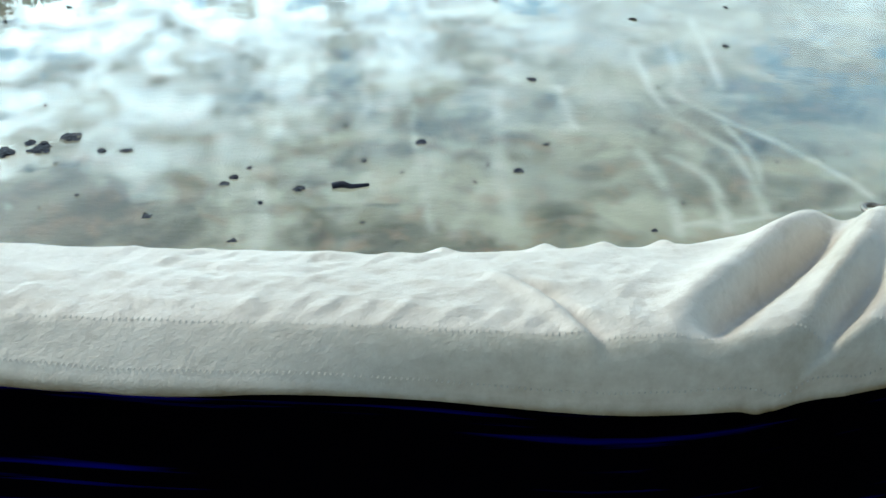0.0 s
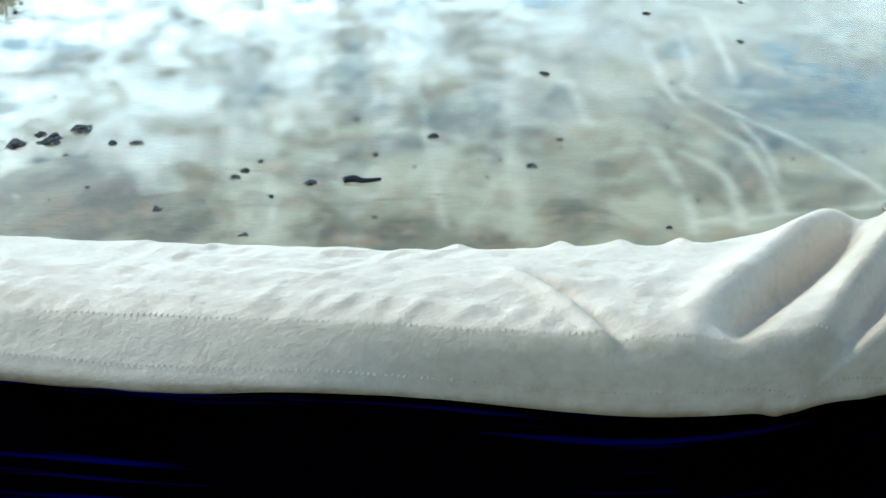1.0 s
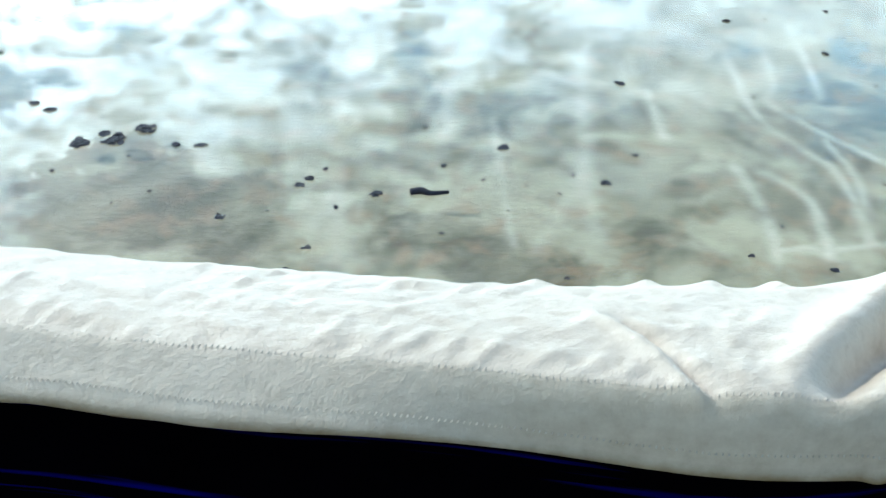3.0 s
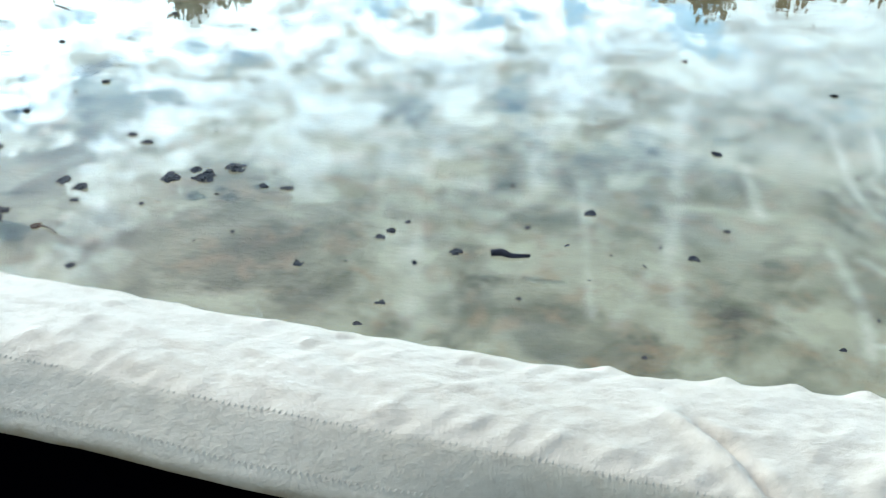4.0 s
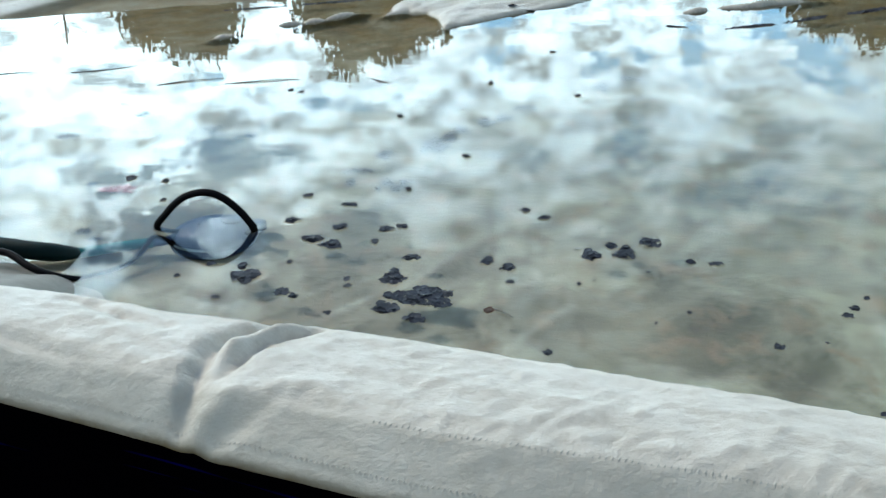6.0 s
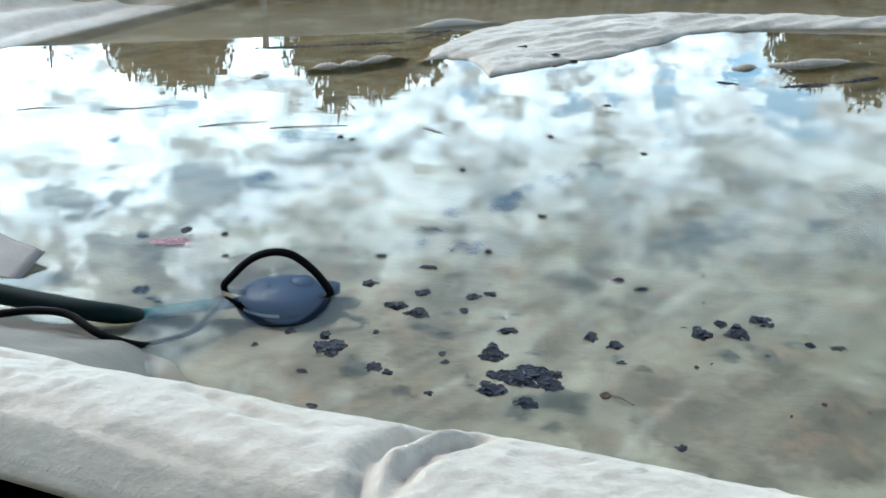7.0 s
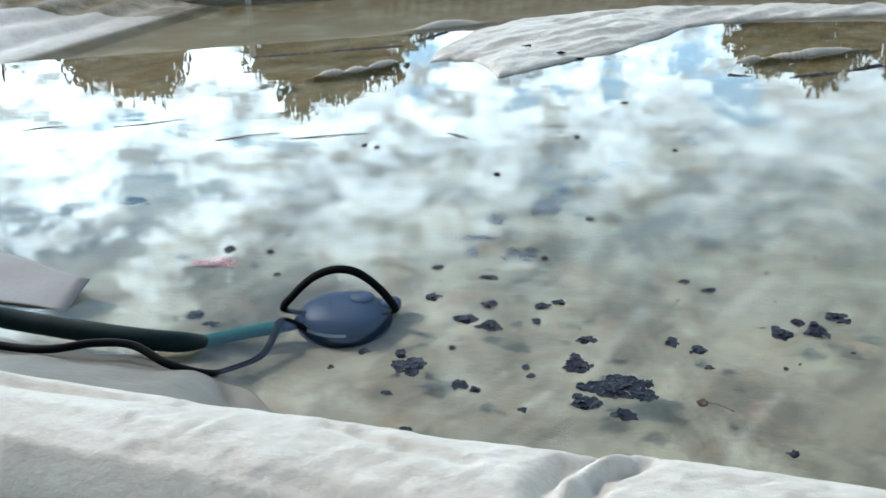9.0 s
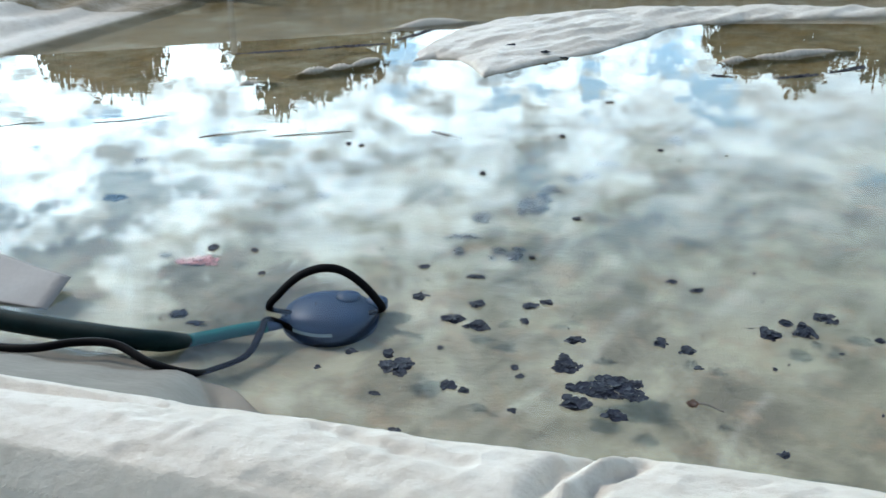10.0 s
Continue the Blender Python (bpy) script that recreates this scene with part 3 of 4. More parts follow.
def stitching(q, pitch, start):
    """A row of slanted stitches along the hem at q of the rim's width."""
    verts, faces = [], []
    xs = np.arange(start, 1.75, pitch)
    ys = smooth_line(HEM, xs) * (1 - q) + smooth_line(EDGE, xs) * q
    ys, zs = drape(xs, ys, cover_height(xs, ys))
    for k, (a, b, c) in enumerate(zip(xs, ys, zs)):
        n = len(verts)
        lx, ly = 0.0013, 0.0022
        for sx, sy, h in ((-1, -1, 0), (1, -1, 0), (1, 1, 0), (-1, 1, 0), (-0.5, -0.6, 1), (0.5, -0.6, 1), (0.5, 0.6, 1), (-0.5, 0.6, 1)):
            verts.append((a + sx * 0.0007 + sy * lx, b + sy * ly, c - 0.0004 + 0.0007 * h))
        faces += [(n + 4, n + 5, n + 6, n + 7), (n, n + 1, n + 5, n + 4), (n + 1, n + 2, n + 6, n + 5), (n + 2, n + 3, n + 7, n + 6), (n + 3, n, n + 4, n + 7)]
    ob = mesh_object("stitching", verts, faces, THREAD)
    ob.parent = cover
    tagged(ob, "pale raised hem stitches", kind="stuff")


stitching(0.05, 0.0050, -0.2)
stitching(0.225, 0.0052, 0.45)

# ---- water ----
wx, wy = np.meshgrid(np.linspace(-2.9, 3.9, 60), np.linspace(0, 1, 40))
wy = smooth_line(EDGE, wx) + 0.02 + wy * (far_line(wx) - 0.02 - smooth_line(EDGE, wx))
water = mesh_object("water", np.stack([wx, wy, 0 * wx], -1).reshape(-1, 3), grid_faces(*wx.shape), WATER)
water.visible_shadow = False
tagged(water, "still shallow rainwater standing on the cover, mirroring clouds", "water", kind="structure")


# ---- ground and the pool's outside ----
def ground():
    r = [0, 6, 12, 25, 60, 200, 800, 3000]
    verts, faces = [(0.5, 2.5, -0.95)], []
    for k, rad in enumerate(r[1:]):
        for a in range(48):
            th = 2 * math.pi * a / 48
            verts.append((0.5 + rad * math.cos(th), 2.5 + rad * math.sin(th), -0.95 + (0.15 * math.sin(3 * th + k) if 1 < k < 5 else 0)))
    for a in range(48):
        faces.append((0, 1 + a, 1 + (a + 1) % 48))
    for k in range(len(r) - 2):
        for a in range(48):
            i, j = 1 + 48 * k + a, 1 + 48 * k + (a + 1) % 48
            faces.append((i, i + 48, j + 48, j))
    tagged(mesh_object("ground", verts, faces, SOIL), "bare brown soil yard round the pool", "ground", kind="structure")


ground()


def pool_wall():
    xs = np.linspace(-3.1, 4.3, 150)
    loop = [(a, b) for a, b in zip(xs, smooth_line(HEM, xs) + 0.085)]
    loop += [(a, b) for a, b in zip(xs[::-1], far_line(xs[::-1]) + 0.26)]
    levels = np.linspace(0.13, -0.97, 34)
    verts, faces, n = [], [], len(loop)
    for k, z in enumerate(levels):
        for i, (a, b) in enumerate(loop):
            bulge = 0.006 * math.sin(k * 2.1 + 0.8 * math.sin(i * 0.05)) + 0.01 * noise.noise((a * 1.5, k * 0.7, b))
            verts.append((a, b + (-bulge if i < n // 2 else bulge) * (k > 0), z))
    for k in range(len(levels) - 1):
        for i in range(n):
            j = (i + 1) % n
            faces.append((k * n + i, k * n + j, (k + 1) * n + j, (k + 1) * n + i))
    ob = mesh_object("pool_wall", verts, faces, SHADED_NAVY)
    tagged(ob, "ribbed navy pool wall, coloured near black for the shade under the cover", "pool wall", kind="structure")


pool_wall()

# ---- pump, hose and cord ----
def pump():
    base = tagged(new("submersible_pump"), "dark blue submersible pump sunk in shallow water, black handle above", "pump")
    base.location = (0.032, 1.466, -0.085)
    bm = bmesh.new()
    lathe(bm, [(0.052, 0.0), (0.060, 0.004), (0.062, 0.025), (0.058, 0.028), (0.060, 0.034), (0.056, 0.050), (0.044, 0.060), (0.022, 0.065), (0.004, 0.066)], 32, squash=(1.24, 1.22), centre=(-0.004, 0.022, 0))
    part("body", bm, PUMP_BLUE, base)
    bm = bmesh.new()
    lathe(bm, [(0.056, -0.004), (0.059, 0.0), (0.059, 0.010), (0.056, 0.013)], 32, squash=(1.24, 1.22), centre=(-0.004, 0.022, 0))
    part("foot_ring", bm, PUMP_DARK, base)
    bm = bmesh.new()
    lathe(bm, [(0.019, 0.0), (0.020, 0.003), (0.020, 0.016), (0.016, 0.020), (0.004, 0.021)], 20, (0.022, 0.055, 0.052))
    part("knob", bm, PUMP_BLUE, base)
    bm = bmesh.new()
    lathe(bm, [(0.014, 0.0), (0.017, 0.003), (0.017, 0.028), (0.013, 0.032)], 16, (0.068, 0.050, 0.03))
    part("float_chamber", bm, PUMP_BLUE, base)
    bm = bmesh.new()
    tube(bm, spline([(-0.05, 0.022, 0.042), (-0.075, -0.015, 0.045), (-0.095, -0.028, 0.048)], 6), 0.012, 16)
    part("outlet", bm, PUMP_BLUE, base)
    # flat label plate on the body's near side
    bm = bmesh.new()
    v = []
    for k in range(5):
        a = radians(-130 + 12 * k)
        for r in (0.0625, 0.0605):
            for z in (0.042, 0.053):
                v.append(bm.verts.new((-0.004 + 1.25 * r * math.cos(a), 0.022 + 1.23 * r * math.sin(a), z)))
    for k in range(4):
        bm.faces.new((v[4 * k], v[4 * k + 1], v[4 * k + 5], v[4 * k + 4]))
    part("label_plate", bm, LABEL, base, "pale blue label film")
    # handle: a flat bar bent to an arch, going down into the body
    bm = bmesh.new()
    arch = [(-0.052, 0.018, 0.042), (-0.093, 0.0, 0.082), (-0.076, 0.0, 0.110), (-0.045, 0.0, 0.139), (-0.012, 0.0, 0.152), (0.020, 0.0, 0.148), (0.050, -0.001, 0.126), (0.073, -0.003, 0.098), (0.078, -0.004, 0.082), (0.056, 0.018, 0.045)]
    tube(bm, spline(arch, 8), 0.0068, 12, 0.85)
    part("handle", bm, PUMP_DARK, base, "black moulded carrying handle")


pump()


def discharge_hose():
    bm = bmesh.new()
    path = spline([(-0.065, 1.442, -0.040), (-0.10, 1.425, -0.034), (-0.155, 1.385, -0.018), (-0.19, 1.345, 0.010), (-0.25, 1.336, 0.022), (-0.37, 1.352, 0.032), (-0.47, 1.362, 0.046), (-0.62, 1.33, 0.10), (-0.90, 1.15, 0.235), (-1.15, 0.95, 0.22), (-1.22, 0.92, 0.0), (-1.24, 0.86, -0.6), (-1.3, 0.75, -0.92), (-1.7, 0.3, -0.93)], 10)
    tube(bm, path[24:], 0.0155, 16)
    hose = tagged(part("discharge_hose", bm, TEAL), "dark teal discharge hose running out of the water", "hose")
    bm = bmesh.new()
    tube(bm, path[:25], 0.0153, 16)
    part("wet_end", bm, TEAL_LIT, hose, "teal end under the water, its lit look put into the colour")


discharge_hose()


def power_cord():
    bm = bmesh.new()
    path = spline([(-0.02, 1.44, -0.05), (-0.060, 1.45, -0.022), (-0.068, 1.43, -0.03), (-0.070, 1.40, -0.035), (-0.078, 1.345, -0.028), (-0.112, 1.298, -0.012), (-0.142, 1.268, 0.006), (-0.19, 1.268, 0.022), (-0.24, 1.292, 0.036), (-0.295, 1.296, 0.037), (-0.36, 1.284, 0.034), (-0.45, 1.300, 0.036), (-0.58, 1.28, 0.09), (-0.80, 1.12, 0.19), (-1.08, 0.94, 0.205), (-1.12, 0.93, 0.0), (-1.14, 0.88, -0.7), (-1.2, 0.7, -0.935), (-1.6, 0.1, -0.94)], 8)
    tube(bm, path, 0.006, 10)
    tagged(part("power_cord", bm, RUBBER), "black rubber power cord lying beside the hose", "cord")


power_cord()


# ---- loose tarpaulin flap ----
def tarp_flap():
    verts, n, m = [], 26, 18
    for i in range(n):
        for j in range(m):
            u, v = i / (n - 1), j / (m - 1)
            x = -1.0 + 0.602 * u + 0.012 * v
            y0, y1 = 1.60 - 0.14 * u, 1.87 - 0.33 * u
            y = y0 + (y1 - y0) * v
            z = -0.003 + 0.016 * v + 0.006 * math.sin(3 * u) + 0.004 * noise.noise((x * 14, y * 14, 2))
            verts.append((x, y, z))
    ob = mesh_object("tarp_flap", verts, grid_faces(n, m), FLAP)
    s = ob.modifiers.new("thickness", "SOLIDIFY")
    s.thickness = 0.0015
    tagged(ob, "grey-beige loose flap of tarpaulin lying on the water", "tarpaulin")


FLAP = material("flap_sheet", (0.31, 0.29, 0.27), 0.55, vary=0.2, scale=10, bump=0.4, bump_scale=90)
tarp_flap()

PLY_EDGE = [(-1.3, 1.57), (-0.8, 1.46), (-0.45, 1.385), (-0.32, 1.345), (-0.245, 1.325), (-0.14, 1.27), (-0.08, 1.243), (-0.052, 1.212), (-0.025, 1.177), (0.02, 1.13), (0.08, 1.05)]


def cover_ply():
    """A second sheet laid over the bank, its free edge falling into the water."""
    free = spline([(a, b, 0) for a, b in PLY_EDGE], 8)
    m, verts = 22, []
    fx, fy = np.array([q.x for q in free]), np.array([q.y for q in free])
    for j in range(m):
        v = 1 - (1 - j / (m - 1)) ** 1.6
        x = fx - 0.02 * (1 - v)
        near = smooth_line(EDGE, x) + 0.012
        y = near + (np.maximum(fy, near + 0.01) - near) * v
        z = np.maximum(cover_height(x, y), -0.010) + 0.004 + 0.004 * v * np.sin(x * 31) ** 2 + 0.004 * ripples(x, y, 16, 51, 2)
        verts += list(zip(x, y, z))
    ob = mesh_object("cover_ply", verts, grid_faces(m, len(free)), PLY)
    s = ob.modifiers.new("thickness", "SOLIDIFY")
    s.thickness = 0.002
    ob.parent = cover
    tagged(ob, "grey-beige second sheet laid over the bank")


PLY = material("ply_sheet", (0.25, 0.225, 0.185), 0.55, second=(0.15, 0.13, 0.105), scale=9, bump=0.4, bump_scale=70)
cover_ply()


def eyelet():
    bm = bmesh.new()
    ring = [(1.70 + 0.010 * math.cos(a), 0.585 + 0.010 * math.sin(a), 0) for a in (2 * math.pi * k / 20 for k in range(21))]
    h = float(cover_height(np.array([1.70]), np.array([0.585]))[0])
    tube(bm, [(p[0], p[1], h + 0.002) for p in ring], 0.003, 8)
    part("eyelet", bm, BRASS, cover, "dull metal eyelet at the corner fold")


eyelet()


# ---- leaves and twigs ----
def leaf(bm, place, size, turn, tilt, wide=0.42):
    """A pointed leaf with a raised midrib and thickness."""
    m = Matrix.Translation(place) @ Euler((tilt * math.cos(turn * 3), tilt * math.sin(turn * 2), turn)).to_matrix().to_4x4()
    rows = [(-0.5, 0.02), (-0.25, 0.8), (0.05, 1.0), (0.3, 0.65), (0.5, 0.02)]
    left, mid, right = [], [], []
    for u, w in rows:
        left.append(bm.verts.new(m @ Vector((u * size, -w * wide * size * 0.5, 0.10 * size * random.uniform(-0.6, 1)))))
        mid.append(bm.verts.new(m @ Vector((u * size, 0, 0.0))))
        right.append(bm.verts.new(m @ Vector((u * size, w * wide * size * 0.5, 0.10 * size * random.uniform(-0.6, 1)))))
    for k in range(4):
        bm.faces.new((left[k], left[k + 1], mid[k + 1], mid[k]))
        bm.faces.new((mid[k], mid[k + 1], right[k + 1], right[k]))


def basin_at(x, y):
    return float(cover_height(np.array([x]), np.array([y]))[0])


def leaf_clump(x, y, rx, ry, mat, label, floating=False, name="leaf_clump", depth=-0.025, turn=0.0):
    size = min(0.0145, 0.62 * (rx + ry) + 0.003)
    count = int((38 if floating else 24) * rx * ry / (size * size)) + 3
    bed = depth if floating else basin_at(x, y)
    bm = bmesh.new()
    for k in range(count):
        r, a = math.sqrt(random.random()), random.uniform(0, 6.28)
        reach = 0.90 + 0.18 * math.sin(3 * a + x * 40) + 0.14 * math.sin(5 * a + y * 30)
        px, py = r * rx * reach * math.cos(a) * 0.9, r * ry * reach * math.sin(a) * 0.9
        pile = random.uniform(-0.001, 0.004) * (1 - r) if floating else random.random() * min(0.012, 0.3 * min(rx, ry)) * (1 - r * 0.8)
        leaf(bm, (px, py, (0.0008 if floating else 0.003) + pile), size * random.uniform(0.4, 1.1), random.uniform(0, 6.28), 0.16 if floating else 0.35, random.uniform(0.45, 0.95))
    ob = part(name, bm, mat)
    ob.matrix_world = pose(x, y, bed, 0, 0, turn)
    return tagged(ob, label, "leaves", "sodden leaf clumps on the cover")


SUNKEN = [
    (0.303, 1.72, 0.013, 0.017), (0.327, 1.696, 0.015, 0.021), (0.292, 1.694, 0.007, 0.012), (0.338, 1.722, 0.01, 0.012), (-0.206, 1.481, 0.017, 0.013), (-0.173, 1.453, 0.013, 0.007),
    (-0.278, 1.7, 0.012, 0.012), (-0.133, 2.025, 0.02, 0.022), (-0.033, 1.984, 0.014, 0.018), (0.379, 1.921, 0.033, 0.046), (0.406, 1.968, 0.02, 0.03), (0.278, 1.868, 0.019, 0.03),
    (0.428, 2.02, 0.017, 0.025), (0.48, 2.068, 0.023, 0.027), (0.519, 2.095, 0.018, 0.02), (0.244, 1.781, 0.035, 0.012), (0.233, 1.72, 0.008, 0.019), (0.567, 2.171, 0.03, 0.015),
    (0.751, 2.331, 0.019, 0.034), (0.823, 2.397, 0.026, 0.022), (-0.449, 1.97, 0.028, 0.019), (-0.454, 2.179, 0.018, 0.03),
]
for cx, cy, rx, ry in SUNKEN:
    leaf_clump(cx, cy, rx, ry, LEAF, "rotten leaves sunk on the silty cover" if rx * ry > 0.0003 else "small scrap of rotten leaf sunk on the cover")
MATS = [
    (0.425, 1.238, 0.054, 0.033), (0.372, 1.203, 0.021, 0.02), (0.419, 1.174, 0.015, 0.013), (0.14, 1.293, 0.024, 0.024), (0.125, 1.327, 0.005, 0.013), (0.211, 1.245, 0.013, 0.012),
    (0.23, 1.233, 0.006, 0.006), (0.373, 1.293, 0.021, 0.018), (0.37, 1.319, 0.007, 0.012), (0.392, 1.368, 0.012, 0.009), (0.515, 1.36, 0.008, 0.015), (0.548, 1.337, 0.011, 0.012),
    (0.68, 1.383, 0.015, 0.019), (0.713, 1.417, 0.008, 0.009), (0.734, 1.388, 0.017, 0.021), (0.736, 1.412, 0.008, 0.007), (0.776, 1.431, 0.014, 0.019), (0.787, 1.42, 0.005, 0.007),
    (0.22, 1.43, 0.018, 0.015), (0.256, 1.409, 0.017, 0.019), (0.258, 1.476, 0.011, 0.013), (0.169, 1.503, 0.012, 0.01), (0.326, 1.423, 0.006, 0.009), (0.338, 1.472, 0.013, 0.009),
    (0.364, 1.483, 0.009, 0.008), (0.357, 1.647, 0.006, 0.007), (0.174, 1.61, 0.008, 0.008), (0.258, 1.573, 0.013, 0.007), (0.301, 1.293, 0.005, 0.006), (0.307, 1.267, 0.009, 0.004),
    (0.291, 1.187, 0.005, 0.004), (0.199, 1.344, 0.004, 0.005), (0.074, 1.333, 0.007, 0.007), (0.031, 1.29, 0.003, 0.006), (0.142, 1.144, 0.006, 0.005), (0.113, 1.226, 0.006, 0.004),
    (0.607, 1.525, 0.011, 0.006), (0.573, 1.556, 0.009, 0.006), (0.553, 1.29, 0.005, 0.005), (0.657, 1.285, 0.003, 0.005), (0.608, 1.092, 0.008, 0.004), (0.454, 1.816, 0.013, 0.011),
    (0.29, 2.059, 0.011, 0.011), (-0.117, 1.675, 0.006, 0.007), (-0.092, 1.585, 0.005, 0.007), (0.024, 2.238, 0.01, 0.012), (-0.003, 2.25, 0.008, 0.012), (-0.193, 1.685, 0.01, 0.012),
    (0.689, 2.207, 0.01, 0.012), (0.635, 2.585, 0.017, 0.01), (0.482, 2.305, 0.015, 0.009),
]
SPECKS = [
    (1.141, 1.167, 0.009, 0.007), (1.045, 1.225, 0.008, 0.006), (1.029, 1.205, 0.008, 0.006), (1.038, 1.023, 0.006, 0.004), (1.011, 0.971, 0.006, 0.003), (0.918, 1.12, 0.006, 0.008),
    (1.358, 1.308, 0.009, 0.008), (1.627, 1.566, 0.009, 0.011), (1.241, 1.4, 0.004, 0.005), (1.253, 1.252, 0.003, 0.006), (1.223, 1.044, 0.003, 0.003), (1.08, 1.133, 0.004, 0.003),
    (1.069, 1.258, 0.003, 0.004), (1.492, 1.172, 0.007, 0.007), (1.566, 1.263, 0.004, 0.004), (1.37, 0.915, 0.003, 0.003), (1.633, 0.946, 0.005, 0.003), (1.73, 0.901, 0.005, 0.004),
    (2.098, 1.695, 0.004, 0.011), (2.225, 1.964, 0.005, 0.013), (1.968, 1.912, 0.016, 0.008), (1.69, 2.105, 0.006, 0.013), (0.811, 1.206, 0.003, 0.004), (0.833, 1.363, 0.007, 0.007),
    (0.875, 1.359, 0.014, 0.004),
]
for cx, cy, rx, ry in MATS + SPECKS:
    if cy > 1.75:
        rx, ry = 0.6 * rx, 0.6 * ry
    leaf_clump(cx, cy, rx, ry, LEAF, "raft of blackened leaves floating on the water" if rx * ry > 0.0004 else "small black leaf scrap floating on the water", True, "floating_leaf", 0.0)
leaf_clump(-0.215, 1.675, 0.045, 0.020, PINK, "pinkish faded petals sunk on the cover", name="petal_clump")
leaf_clump(0.528, 1.203, 0.009, 0.008, LEAF_BROWN, "single reddish brown curled leaf with stalk", True, "brown_leaf", 0.0)


def twig(points, radius, mat, label, name="twig"):
    bm = bmesh.new()
    path = spline(points, 5)
    radii = [radius * (1 - 0.6 * k / (len(path) - 1)) * (1 + 0.25 * noise.noise(p * 60)) for k, p in enumerate(path)]
    tube(bm, path, radii, 7)
    return tagged(part(name, bm, mat), label, "twig")


for pts, r in (
    (((-0.35, 2.29, 0.0), (-0.273, 2.325, 0.002), (-0.195, 2.35, 0.0)), 0.0026),
    (((-0.18, 2.30, 0.0), (-0.09, 2.321, 0.002), (0.0, 2.342, 0.0)), 0.0026),
    (((-0.62, 2.40, 0.0), (-0.545, 2.42, 0.001), (-0.46, 2.463, 0.0)), 0.0022),
    (((-0.83, 2.37, 0.0), (-0.78, 2.395, 0.001), (-0.73, 2.405, 0.0)), 0.002),
    (((0.533, 1.204, 0.001), (0.545, 1.195, 0.003), (0.560, 1.183, 0.001)), 0.003),
):
    twig(pts, r * 0.65, GREY_BARK, "thin grey wet twig lying at the water surface")
for cx, cy, rx, ry, turn in ((-0.31, 3.12, 0.11, 0.008, 17), (-0.08, 3.195, 0.14, 0.012, 18), (0.13, 3.37, 0.12, 0.010, 55), (0.99, 2.85, 0.04, 0.008, -10), (1.21, 2.85, 0.09, 0.013, 18), (1.38, 2.93, 0.09, 0.014, 30), (1.60, 3.04, 0.14, 0.012, 30)):
    leaf_clump(cx, cy, rx, ry, LEAF, "line of black rotten leaf scraps along a submerged fold", True, "leaf_line", -0.001, turn)["kind"] = "stuff"
twig(((0.183, 2.343, -0.006), (0.222, 2.31, -0.004), (0.25, 2.294, -0.006)), 0.008, GREY_BARK, "pale grey strip of bark just under the water", "bark_strip")
twig(((1.192, 1.168, 0.001), (1.208, 1.168, 0.003), (1.222, 1.161, 0.002), (1.249, 1.164, 0.001)), 0.007, LEAF, "short black rotten stick floating on the water", "stick")


# ---- trees beyond the pool ----
def tree(x, y, height, spread, seed, leaves=2600, squat=0.55):
    rng = random.Random(seed)
    base = tagged(new("tree"), "olive-brown leafy tree standing beyond the pool", "tree", "trees beyond the pool")
    base.location = (x, y, -0.97)
    top = height + 0.97
    bm = bmesh.new()
    trunk = spline([(0, 0, 0), (rng.uniform(-0.1, 0.1), 0, top * 0.3), (rng.uniform(-0.15, 0.15), 0.1, top * 0.62), (0, 0, top * 0.9)], 6)
    tube(bm, trunk, [0.11 * (1 - 0.85 * k / (len(trunk) - 1)) for k in range(len(trunk))], 10)
    tips = []
    for k in range(26):
        z = top * rng.uniform(0.22, 0.9)
        p = trunk[min(len(trunk) - 1, int(z / (top * 0.9) * (len(trunk) - 1)))]
        a = rng.uniform(0, 6.28)
        reach = spread * rng.uniform(0.55, 1.0) * (1.05 - 0.55 * (z / top) ** 2)
        end = p + Vector((reach * math.cos(a), reach * math.sin(a), rng.uniform(0.1, 0.5)))
        mid = p.lerp(end, 0.5) + Vector((0, 0, rng.uniform(0, 0.15)))
        tube(bm, spline([p, mid, end], 4), [0.03, 0.028, 0.025, 0.022, 0.02, 0.016, 0.012, 0.009, 0.006], 6)
        tips += [mid, end, p.lerp(end, 0.75)]
    for k in range(34):
        r, a = spread * math.sqrt(rng.random()) * 0.95, rng.uniform(0, 6.28)
        tips.append(Vector((r * math.cos(a), r * math.sin(a), 0.97 + height * (rng.uniform(0.72, 0.97) - 0.22 * (r / spread) ** 2))))
    part("trunk", bm, BARK, base)
    verts, faces = [], []
    for k in range(leaves):
        off = Vector((rng.gauss(0, 1), rng.gauss(0, 1), rng.gauss(0, 0.8))).normalized() * 0.30 * rng.random() ** 0.5
        c = rng.choice(tips) + off
        size = rng.uniform(0.035, 0.085)
        m = Euler((rng.uniform(0, 6), rng.uniform(0, 6), rng.uniform(0, 6))).to_matrix()
        n = len(verts)
        for q in ((-1, 0, 0), (0, -0.45, 0.12), (1, 0, 0), (0, 0.45, 0.12)):
            verts.append(c + m @ Vector(q) * size)
        faces += [(n, n + 1, n + 2), (n, n + 2, n + 3)]
    crown = mesh_object("crown", verts, faces, FOLIAGE, False)
    crown.parent = base
    return base


tree(-4.2, 13.2, 2.94, 0.98, 3, 12000)
tree(-1.52, 13.0, 2.88, 1.25, 5, 18000)
tree(4.72, 13.2, 2.72, 1.3, 8, 14000)
tree(6.6, 13.5, 2.7, 1.6, 9, 14000)
tree(-4.95, 13.4, 2.75, 0.25, 12, 500)
tree(-2.6, 14.5, 2.6, 0.5, 15, 900)


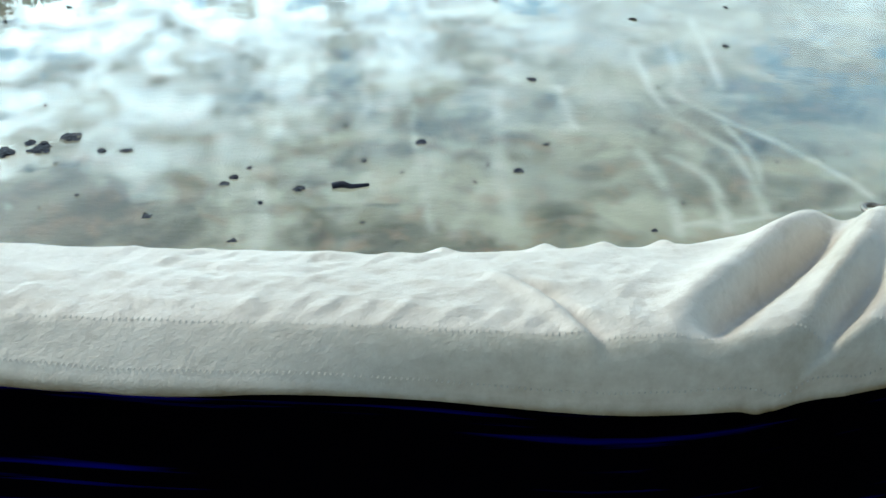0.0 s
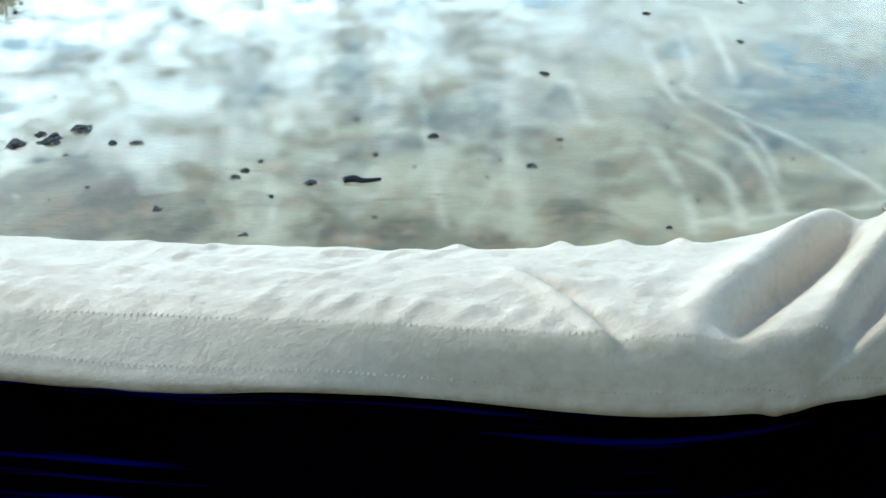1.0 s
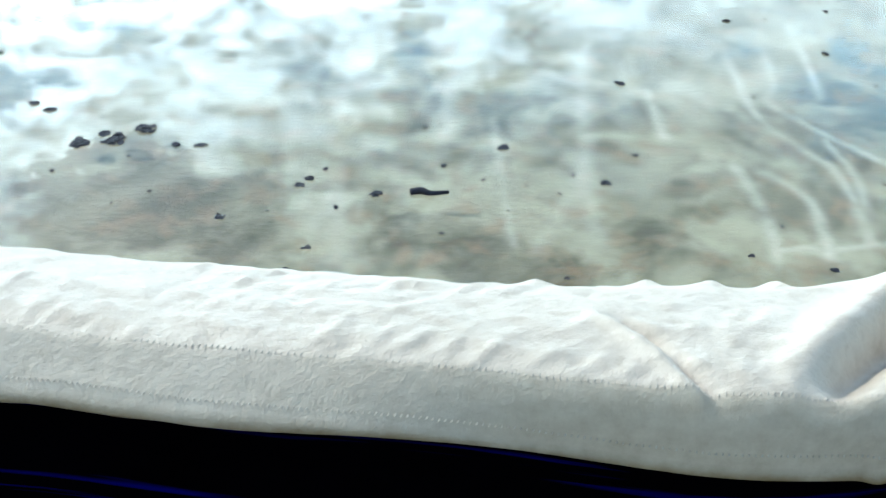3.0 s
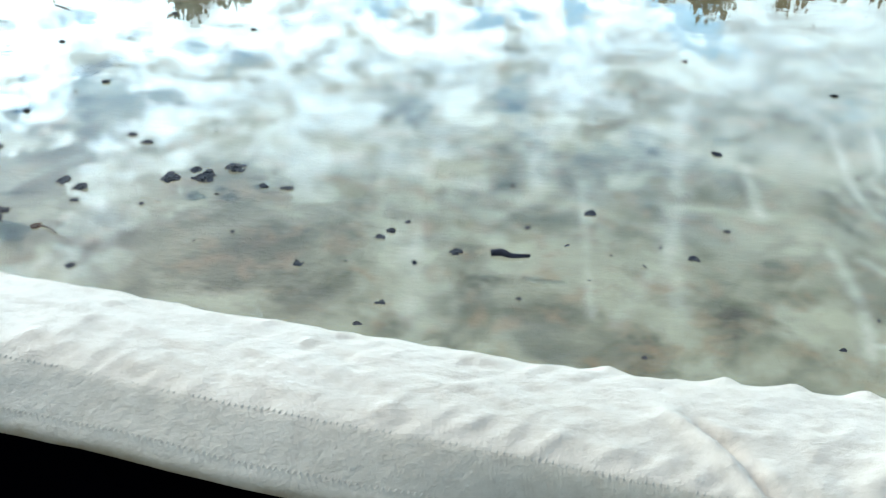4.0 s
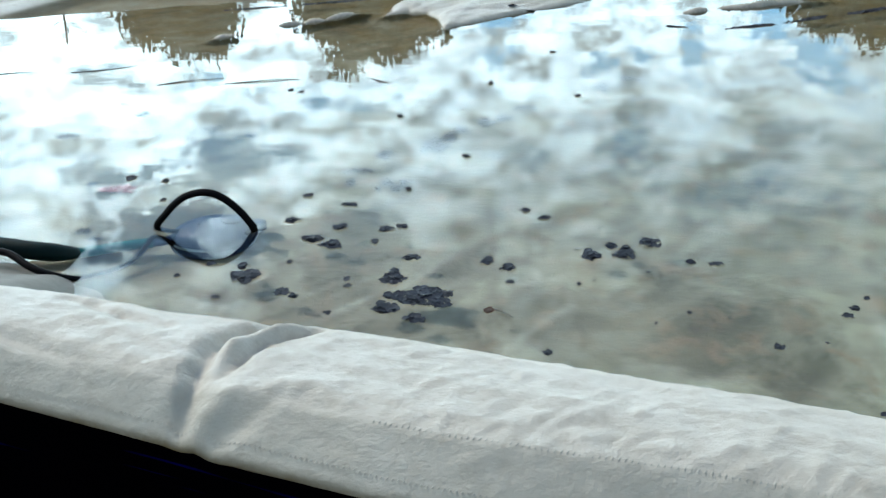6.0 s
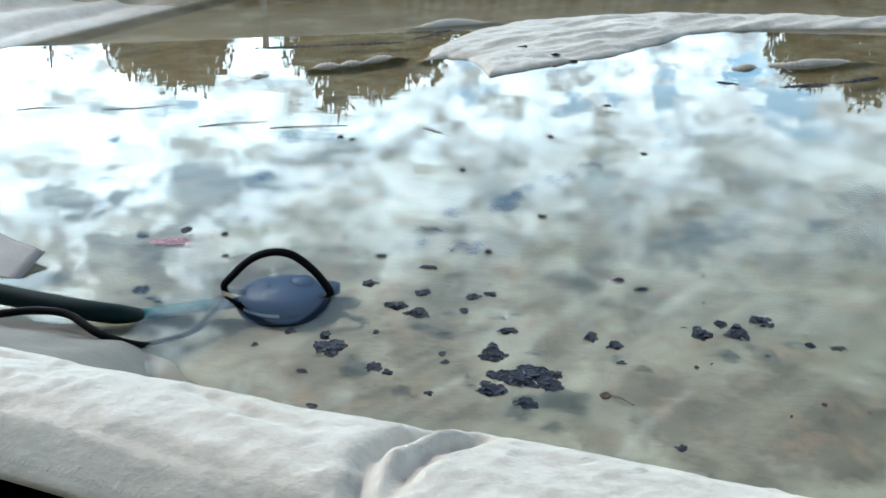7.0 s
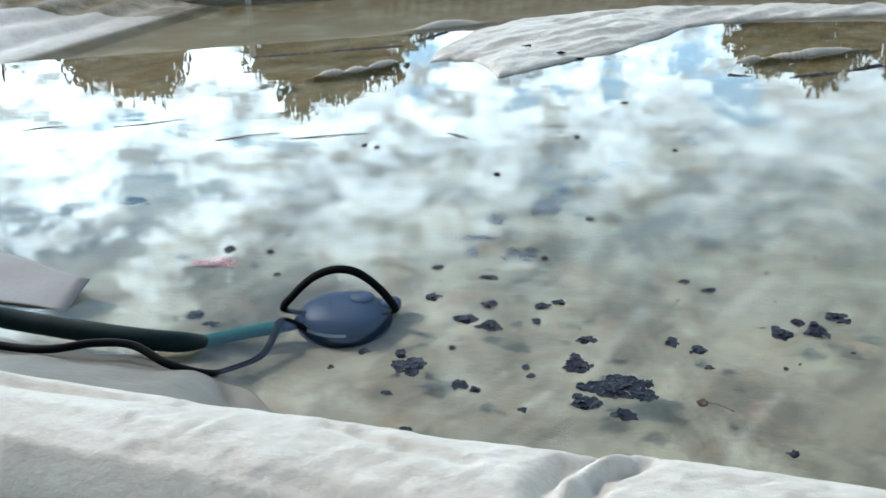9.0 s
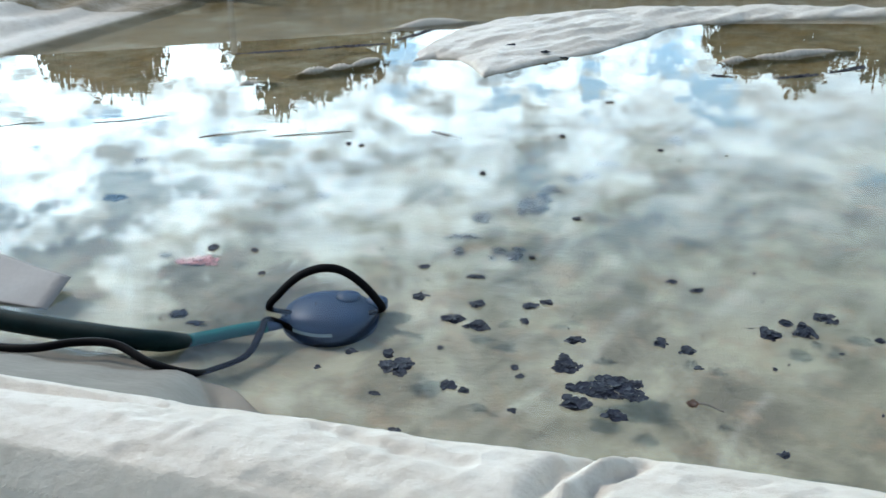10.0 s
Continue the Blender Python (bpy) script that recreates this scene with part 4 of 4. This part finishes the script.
def sapling():
    base = tagged(new("sapling"), "thin bare sapling beyond the pool", "tree")
    base.location = (-5.8, 13.2, -0.97)
    bm = bmesh.new()
    tube(bm, spline([(0, 0, 0), (0.02, 0, 1.5), (-0.03, 0, 2.8), (-0.1, 0, 3.75)], 6), [0.035 * (1 - 0.035 * k) for k in range(19)], 8)
    for z, dx in ((3.3, 0.3), (3.45, -0.28), (3.55, 0.2), (3.6, -0.16), (3.2, -0.2)):
        tube(bm, spline([(-0.05, 0, z - 0.1), (dx * 0.5, 0.05, z), (dx, 0.02, z + 0.05)], 4), 0.012, 6)
    part("stem", bm, BARK, base)


sapling()


# ---- on the islands and the far rim ----
for cx, cy in ((0.52, 3.06), (0.57, 3.05), (0.42, 3.12)):
    leaf_clump(cx, cy, 0.014, 0.010, LEAF, "dark dry leaf lying on the raised cover", name="dry_leaf")


def rim_post():
    bm = bmesh.new()
    lathe(bm, [(0.011, -0.10), (0.012, -0.09), (0.012, 0.19), (0.014, 0.195), (0.014, 0.21), (0.010, 0.215)], 16, (-0.60, 4.0, 0))
    tagged(part("rim_post", bm, POST), "slim pale grey plastic post at the far rim", "post")


POST = material("post_plastic", (0.62, 0.62, 0.60), 0.45, scale=15)
rim_post()


# ---- pale board fence added behind the trees, for a pale mirrored strip ----
def added_board_fence():
    base = tagged(new("added_board_fence"), "added pale weathered board fence, standing in for a pale mirrored strip", "fence")
    base.location = (-6.4, 15.2, -0.95)
    boards = []
    for k in range(3):
        bm = bmesh.new()
        bmesh.ops.create_cube(bm, size=1, matrix=Matrix.Translation((0, 0, 1.78 + 0.02 * k)) @ Matrix.Diagonal((0.145, 0.025, 3.56 + 0.04 * k, 1)))
        bmesh.ops.bevel(bm, geom=bm.edges[:], offset=0.004, segments=1, affect="EDGES")
        boards.append(part("board", bm, BOARDS, base, smooth=False))
    for k in range(34):
        ob = boards[k] if k < 3 else new("board", boards[k * 7 % 3].data)
        ob.parent = base
        ob.location = (0.155 * k, 0.006 * (k % 2), 0)
    bm = bmesh.new()
    bmesh.ops.create_cube(bm, size=1, matrix=Matrix.Translation((2.55, 0.05, 2.9)) @ Matrix.Diagonal((5.3, 0.05, 0.09, 1)))
    part("rail", bm, BOARDS, base, smooth=False)


BOARDS = material("fence_boards", (0.50, 0.46, 0.40), 0.85, second=(0.30, 0.27, 0.23), scale=3, bump=0.4, bump_scale=40)
added_board_fence()

# ---- fine scraps scattered over the water ----
def scraps():
    rng = random.Random(41)
    bm = bmesh.new()
    for k in range(230):
        x, y = rng.uniform(-0.4, 2.4), rng.uniform(1.0, 2.6)
        if y < 1.32 - 0.2 * x:
            continue
        random.seed(k)
        leaf(bm, (x, y, 0.001), rng.uniform(0.003, 0.011), rng.uniform(0, 6.28), 0.15, rng.uniform(0.2, 0.6))
    tagged(part("leaf_scraps", bm, LEAF), "tiny dark leaf scraps scattered over the water", "leaves", kind="stuff")


scraps()
